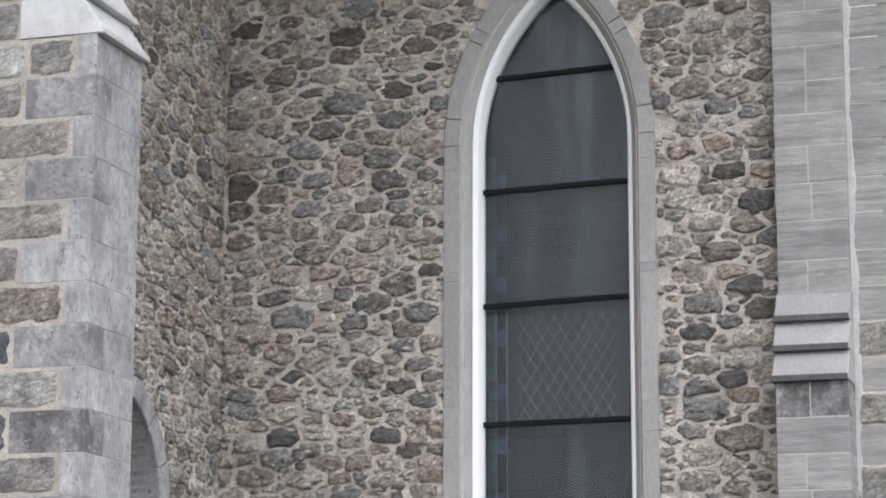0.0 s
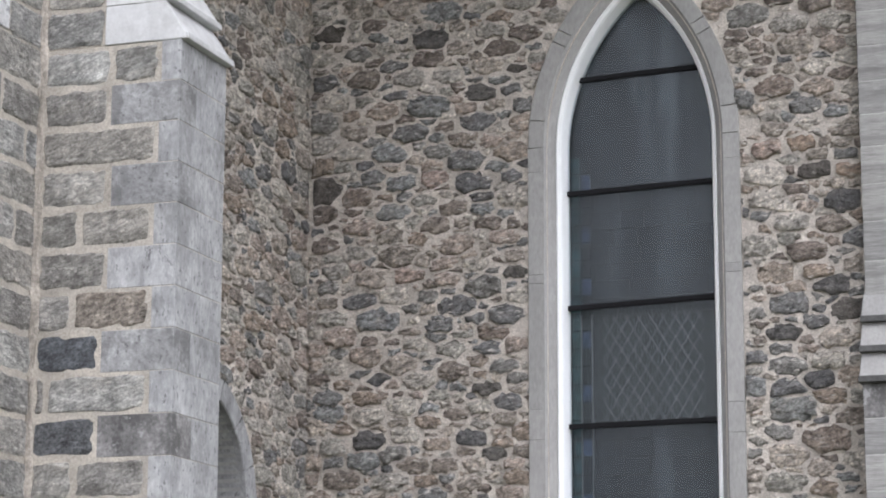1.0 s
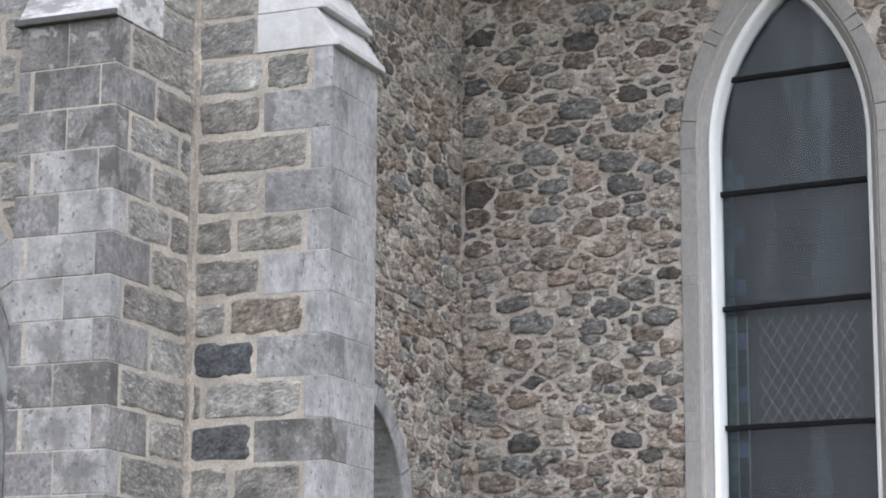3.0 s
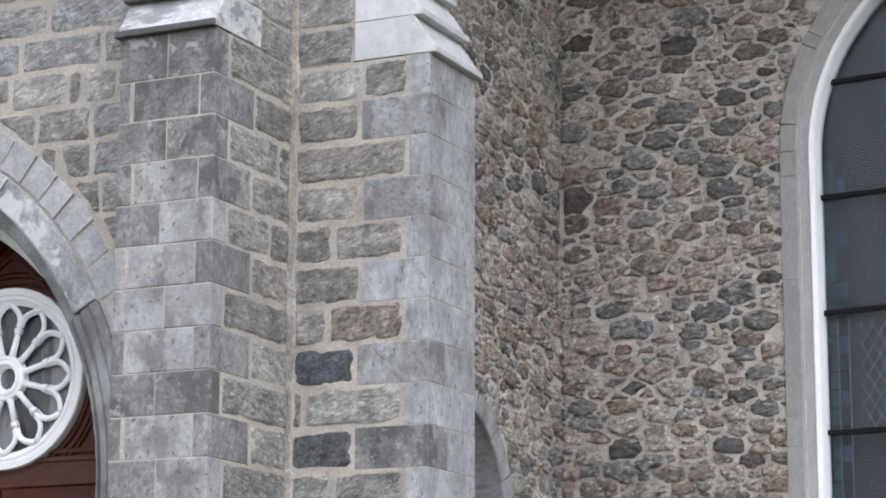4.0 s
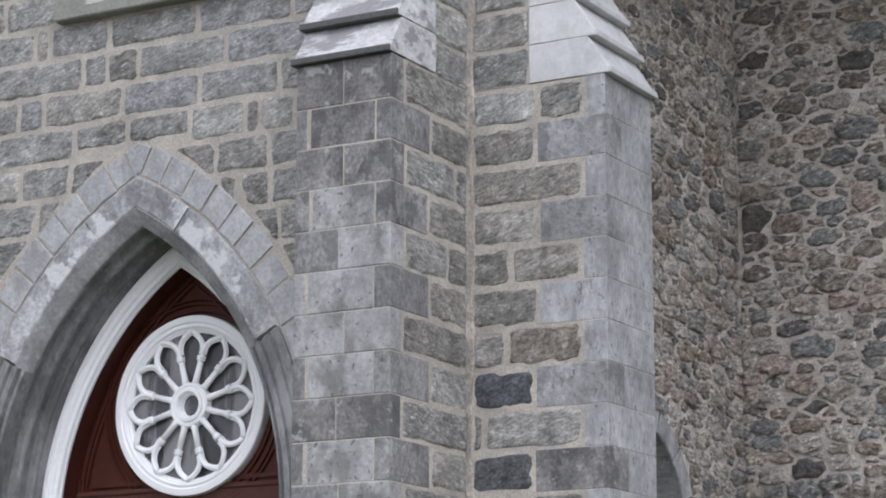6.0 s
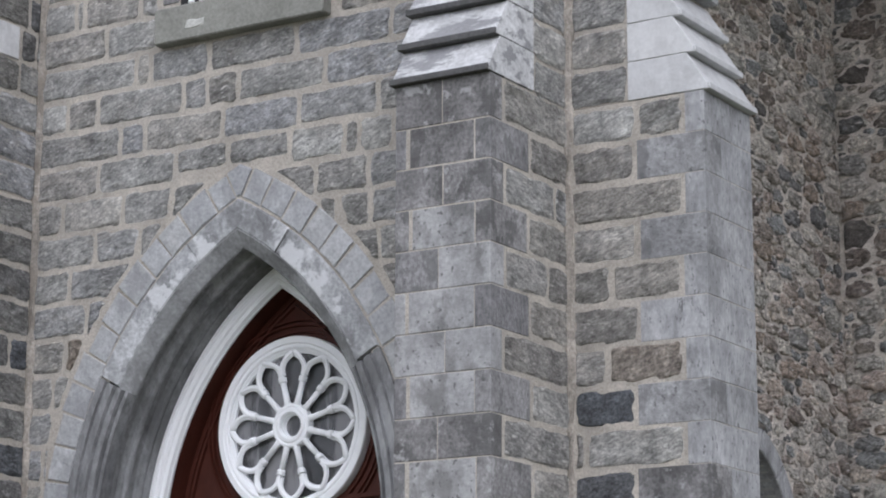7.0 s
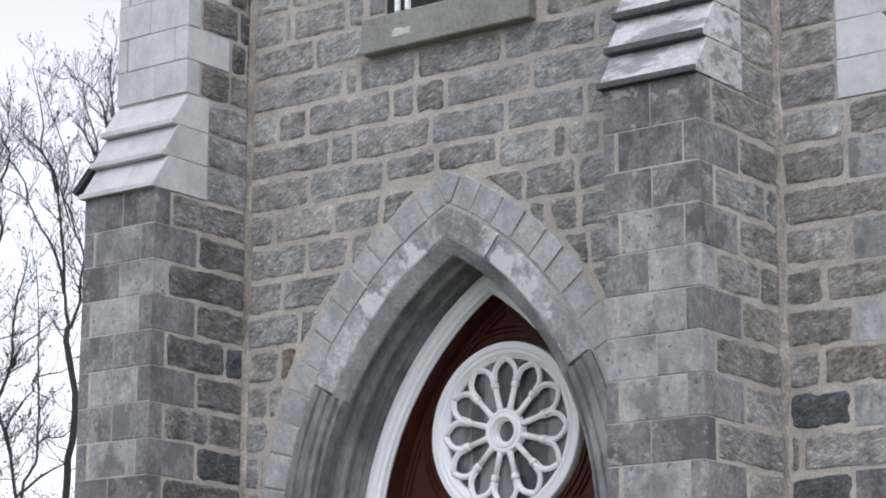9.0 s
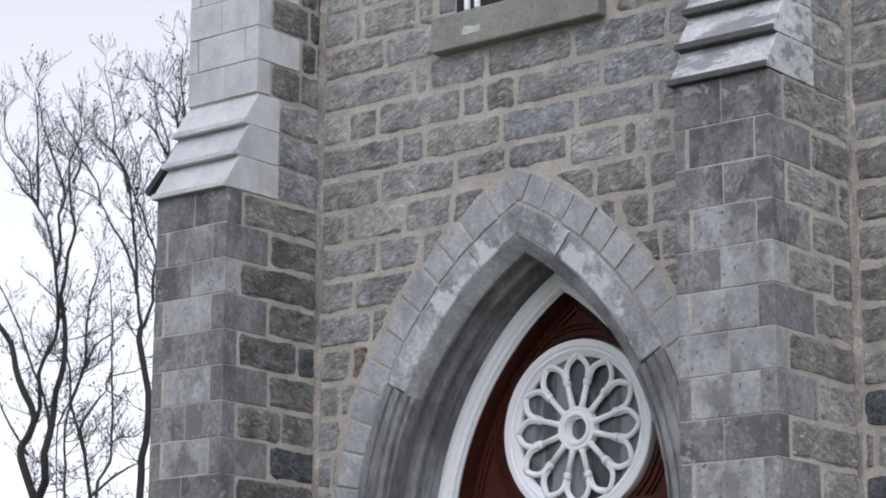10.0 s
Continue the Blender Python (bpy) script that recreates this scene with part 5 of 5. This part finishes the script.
# ---- verge of a roof behind the tower ----
verge = thing("roof_verge", (-17.4, 17.05, 0), "dark sloping roof verge with a pale metal edge behind the tower", "roof", kind="structure")
prism("soffit", [(-17.86, 7.80), (-17.83, 7.77), (-14.6, 10.91), (-14.6, 10.97)], "y", 17.0, 17.10, soffit_mat, verge, "dark underside", 0.004)
prism("metal_edge", [(-17.87, 7.815), (-17.86, 7.803), (-14.6, 10.973), (-14.6, 10.995)], "y", 16.99, 17.11, lead_mat, verge, "pale metal edge", 0.002)

# ---- fieldstone rubble, piece by piece ----
DARK = [(-6.61, 4.75, 0.25, 0.17), (-6.31, 5.80, 0.19, 0.16), (-7.75, 4.31, 0.33, 0.24), (-6.73, 4.30, 0.25, 0.21), (-6.53, 4.14, 0.16, 0.16), (-3.87, 5.11, 0.41, 0.19),
        (-3.29, 6.26, 0.33, 0.24), (-3.40, 5.52, 0.41, 0.19), (-3.28, 5.29, 0.27, 0.23), (-3.54, 4.69, 0.33, 0.17), (-7.15, 8.10, 0.48, 0.21),
        (-6.67, 7.54, 0.23, 0.21), (-6.31, 7.74, 0.18, 0.14), (-8.26, 6.70, 0.20, 0.32), (-3.54, 6.56, 0.33, 0.22), (-7.67, 4.87, 0.22, 0.15), (-8.15, 8.24, 0.30, 0.21)]
TINTED = [(-3.96, 6.78, 0.43, 0.23, "p"), (-3.67, 6.81, 0.19, 0.19, "o"), (-3.92, 7.36, 0.52, 0.19, "b"), (-6.55, 5.26, 0.33, 0.18, "b"), (-7.52, 6.45, 0.28, 0.21, "g"),
          (-7.11, 6.74, 0.36, 0.19, "p"), (-7.16, 7.44, 0.42, 0.28, "g"), (-8.10, 5.92, 0.35, 0.14, "l"), (-3.24, 6.54, 0.19, 0.19, "o"), (-3.80, 4.44, 0.59, 0.21, "g"),
          (-3.50, 4.16, 0.45, 0.30, "b"), (-7.00, 7.73, 0.16, 0.21, "l"), (-7.89, 6.61, 0.27, 0.23, "b"), (-7.38, 5.83, 0.25, 0.19, "p"), (-7.65, 5.44, 0.33, 0.32, "g")]
LONG = 2.0   # stones lie flat: this much longer than high


def rubble_cells(u0, u1, v0, v1, known, rng, size=1.0):
    """Sites of uneven weight thrown on the wall, and the cell of each: [(site, polygon)]."""
    sites = [[u / LONG, v, max(w / LONG, h) * 0.42, max(0.75, min(2.6, w / h)), tag] for u, v, w, h, tag in known]
    grid = {}

    def bucket(s):
        return int(s[0] // 0.2), int(s[1] // 0.2)

    for s in sites:
        grid.setdefault(bucket(s), []).append(s)
    for r, tries in ((0.10, 300), (0.078, 1300), (0.060, 4000), (0.042, 6000), (0.028, 8000)):
        for _ in range(int(tries * (u1 - u0) * (v1 - v0) / 25)):
            s = [rng.uniform(u0, u1) / LONG, rng.uniform(v0, v1), r * size * rng.uniform(0.85, 1.15), 0, ""]
            i, j = bucket(s)
            if all((s[0] - q[0]) ** 2 + (s[1] - q[1]) ** 2 > (s[2] + q[2]) ** 2 * 0.80 for di in (-1, 0, 1, -2, 2) for dj in (-1, 0, 1, -2, 2) for q in grid.get((i + di, j + dj), ())):
                sites.append(s)
                grid.setdefault((i, j), []).append(s)
    cells = []
    for s in sites:
        i, j = bucket(s)
        near = [q for di in range(-2, 3) for dj in range(-2, 3) for q in grid.get((i + di, j + dj), ()) if q is not s]
        k = s[2] * 2.3 + 0.02
        poly = [(s[0] + k * math.cos(a), s[1] + k * math.sin(a)) for a in [math.pi * (2 * t + 1) / 10 + rng.uniform(-0.2, 0.2) for t in range(10)]]
        lo, hi = (u0 / LONG, v0), (u1 / LONG, v1)
        planes = [(q[0] - s[0], q[1] - s[1], ((q[0] ** 2 + q[1] ** 2 - q[2] ** 2) - (s[0] ** 2 + s[1] ** 2 - s[2] ** 2)) / 2) for q in near]
        planes += [(1, 0, hi[0]), (-1, 0, -lo[0]), (0, 1, hi[1]), (0, -1, -lo[1])]
        for a, b, c in planes:
            out = []
            for p, q in zip(poly, poly[1:] + poly[:1]):
                dp, dq = a * p[0] + b * p[1] - c, a * q[0] + b * q[1] - c
                if dp <= 0:
                    out.append(p)
                if dp * dq < 0:
                    t = dp / (dp - dq)
                    out.append((p[0] + (q[0] - p[0]) * t, p[1] + (q[1] - p[1]) * t))
            poly = out
            if len(poly) < 3:
                break
        if len(poly) >= 3:
            cells.append((s, [(x * LONG, y) for x, y in poly]))
    return cells


def rubble_data(face, poly, rng, keep_out, verts, faces):
    """One rounded fieldstone from its cell."""
    cx = sum(p[0] for p in poly) / len(poly)
    cy = sum(p[1] for p in poly) / len(poly)
    gap = rng.choice((0.002, 0.004, 0.007, 0.011, 0.017))
    ring = []
    for x, y in poly:
        d = math.hypot(x - cx, y - cy) or 1
        f = max(0.35, 1 - gap * 1.25 / d)
        ring.append((cx + (x - cx) * f, cy + (y - cy) * f))
    out = []
    for p, q in zip(ring, ring[1:] + ring[:1]):
        if math.hypot(q[0] - p[0], q[1] - p[1]) < 0.018:
            out.append(((p[0] + q[0]) / 2, (p[1] + q[1]) / 2))
        else:
            a, b = rng.uniform(0.08, 0.22), rng.uniform(0.78, 0.92)
            ln = math.hypot(q[0] - p[0], q[1] - p[1])
            cut = [a, b] if ln < 0.07 else [a, rng.uniform(0.4, 0.6), b]
            for t in cut:
                k = rng.uniform(-0.005, 0.005) if ln < 0.07 else rng.uniform(-0.022, 0.016)
                out.append((p[0] + (q[0] - p[0]) * t + (q[1] - p[1]) / ln * k, p[1] + (q[1] - p[1]) * t - (q[0] - p[0]) / ln * k))
    wl, wr = min(p[0] for p in out), max(p[0] for p in out)
    end = rng.uniform(0.80, 0.94)
    out = [keep_out(min(max(x, cx + (wl - cx) * end + rng.uniform(-0.006, 0.006)), cx + (wr - cx) * end + rng.uniform(-0.006, 0.006)), y) for x, y in out]
    n = len(out)
    base = len(verts)
    size = min(0.12, math.sqrt(abs(sum(p[0] * q[1] - q[0] * p[1] for p, q in zip(out, out[1:] + out[:1])) / 2)) * 0.5)
    hgt = rng.uniform(0.08, 0.29) * size + 0.006
    tilt = (rng.uniform(-0.12, 0.12), rng.uniform(-0.26, 0.12))
    for f, h in ((1.0, -0.008), (0.93, hgt * 0.75), (0.62, hgt)):
        for x, y in out:
            dx, dy = (x - cx) * f, (y - cy) * f
            j = 0.0 if h < 0 else rng.uniform(-0.6, 0.55) * hgt
            verts.append(face.at(cx + dx, cy + dy, h + j + (0 if h < 0 else dx * tilt[0] + dy * tilt[1])))
    verts.append(face.at(cx + rng.uniform(-0.01, 0.01), cy, hgt * rng.uniform(0.85, 1.2)))
    for r in range(2):
        for i in range(n):
            a, b = base + r * n + i, base + r * n + (i + 1) % n
            faces.append((a, b, b + n, a + n))
    for i in range(n):
        faces.append((base + 2 * n + i, base + 2 * n + (i + 1) % n, base + 3 * n))


def beside_window(u, v):
    h = lancet.half(W1 + 0.012, v) if v > 1.7 else None
    if h is not None and abs(u - lancet.x0) < h:
        u = lancet.x0 + math.copysign(h, u - lancet.x0)
    return u, v


def beside_round(u, v):
    h = round_arch.half(1.235, v)
    if h is not None and abs(u - 18.0) < h:
        u = 18.0 + math.copysign(h, u - 18.0)
    return u, v


def lay(face, cells, keep_out, wall, rng, is_near, is_in, label):
    """The stones that the camera sees best become objects, the rest one joined mesh."""
    verts, faces, made = [], [], 0
    for s, poly in cells:
        cu, cv = s[0] * LONG, s[1]
        if is_in(cu, cv):
            continue
        area = abs(sum(p[0] * q[1] - q[0] * p[1] for p, q in zip(poly, poly[1:] + poly[:1])) / 2)
        if s[4] or (made < 300 and is_near(cu, cv) and area > 0.0065):
            vs, fs = [], []
            rubble_data(face, poly, rng, keep_out, vs, fs)
            mesh("stone", vs, fs, dark_mat if s[4] == "d" else TINTS.get(s[4], rubble_mat), wall, smooth=True, tidy=False)
            made += 1
        else:
            rubble_data(face, poly, rng, keep_out, verts, faces)
    rest = mesh("rubble", verts, faces, rubble_joined, wall, label, smooth=True, tidy=False)
    rest["kind"] = "stuff"


stones = random.Random(77)
known = [(*d, "d") for d in DARK] + [tuple(t) for t in TINTED]
cells = rubble_cells(XB + 0.004, PX0, 2.4, 9.3, known, stones)
lay(nave, cells, beside_window, wall_nave, stones, lambda u, v: 3.6 < v < 8.5,
    lambda u, v: lancet.half(W1 - 0.02, v) is not None and abs(u - lancet.x0) < lancet.half(W1 - 0.02, v), "small fieldstones of the nave wall")
cells = rubble_cells(16.4, YN - 0.004, 2.4, 9.3, [(18.66, 7.52, 0.26, 0.16, "d"), (18.2, 7.0, 0.5, 0.28, "g")], stones)
lay(side, cells, beside_round, wall_side, stones, lambda u, v: 3.4 < v < 8.6 and u > 17.3,
    lambda u, v: round_arch.half(1.2, v) is not None and abs(u - 18.0) < round_arch.half(1.2, v), "small fieldstones of the tower side")
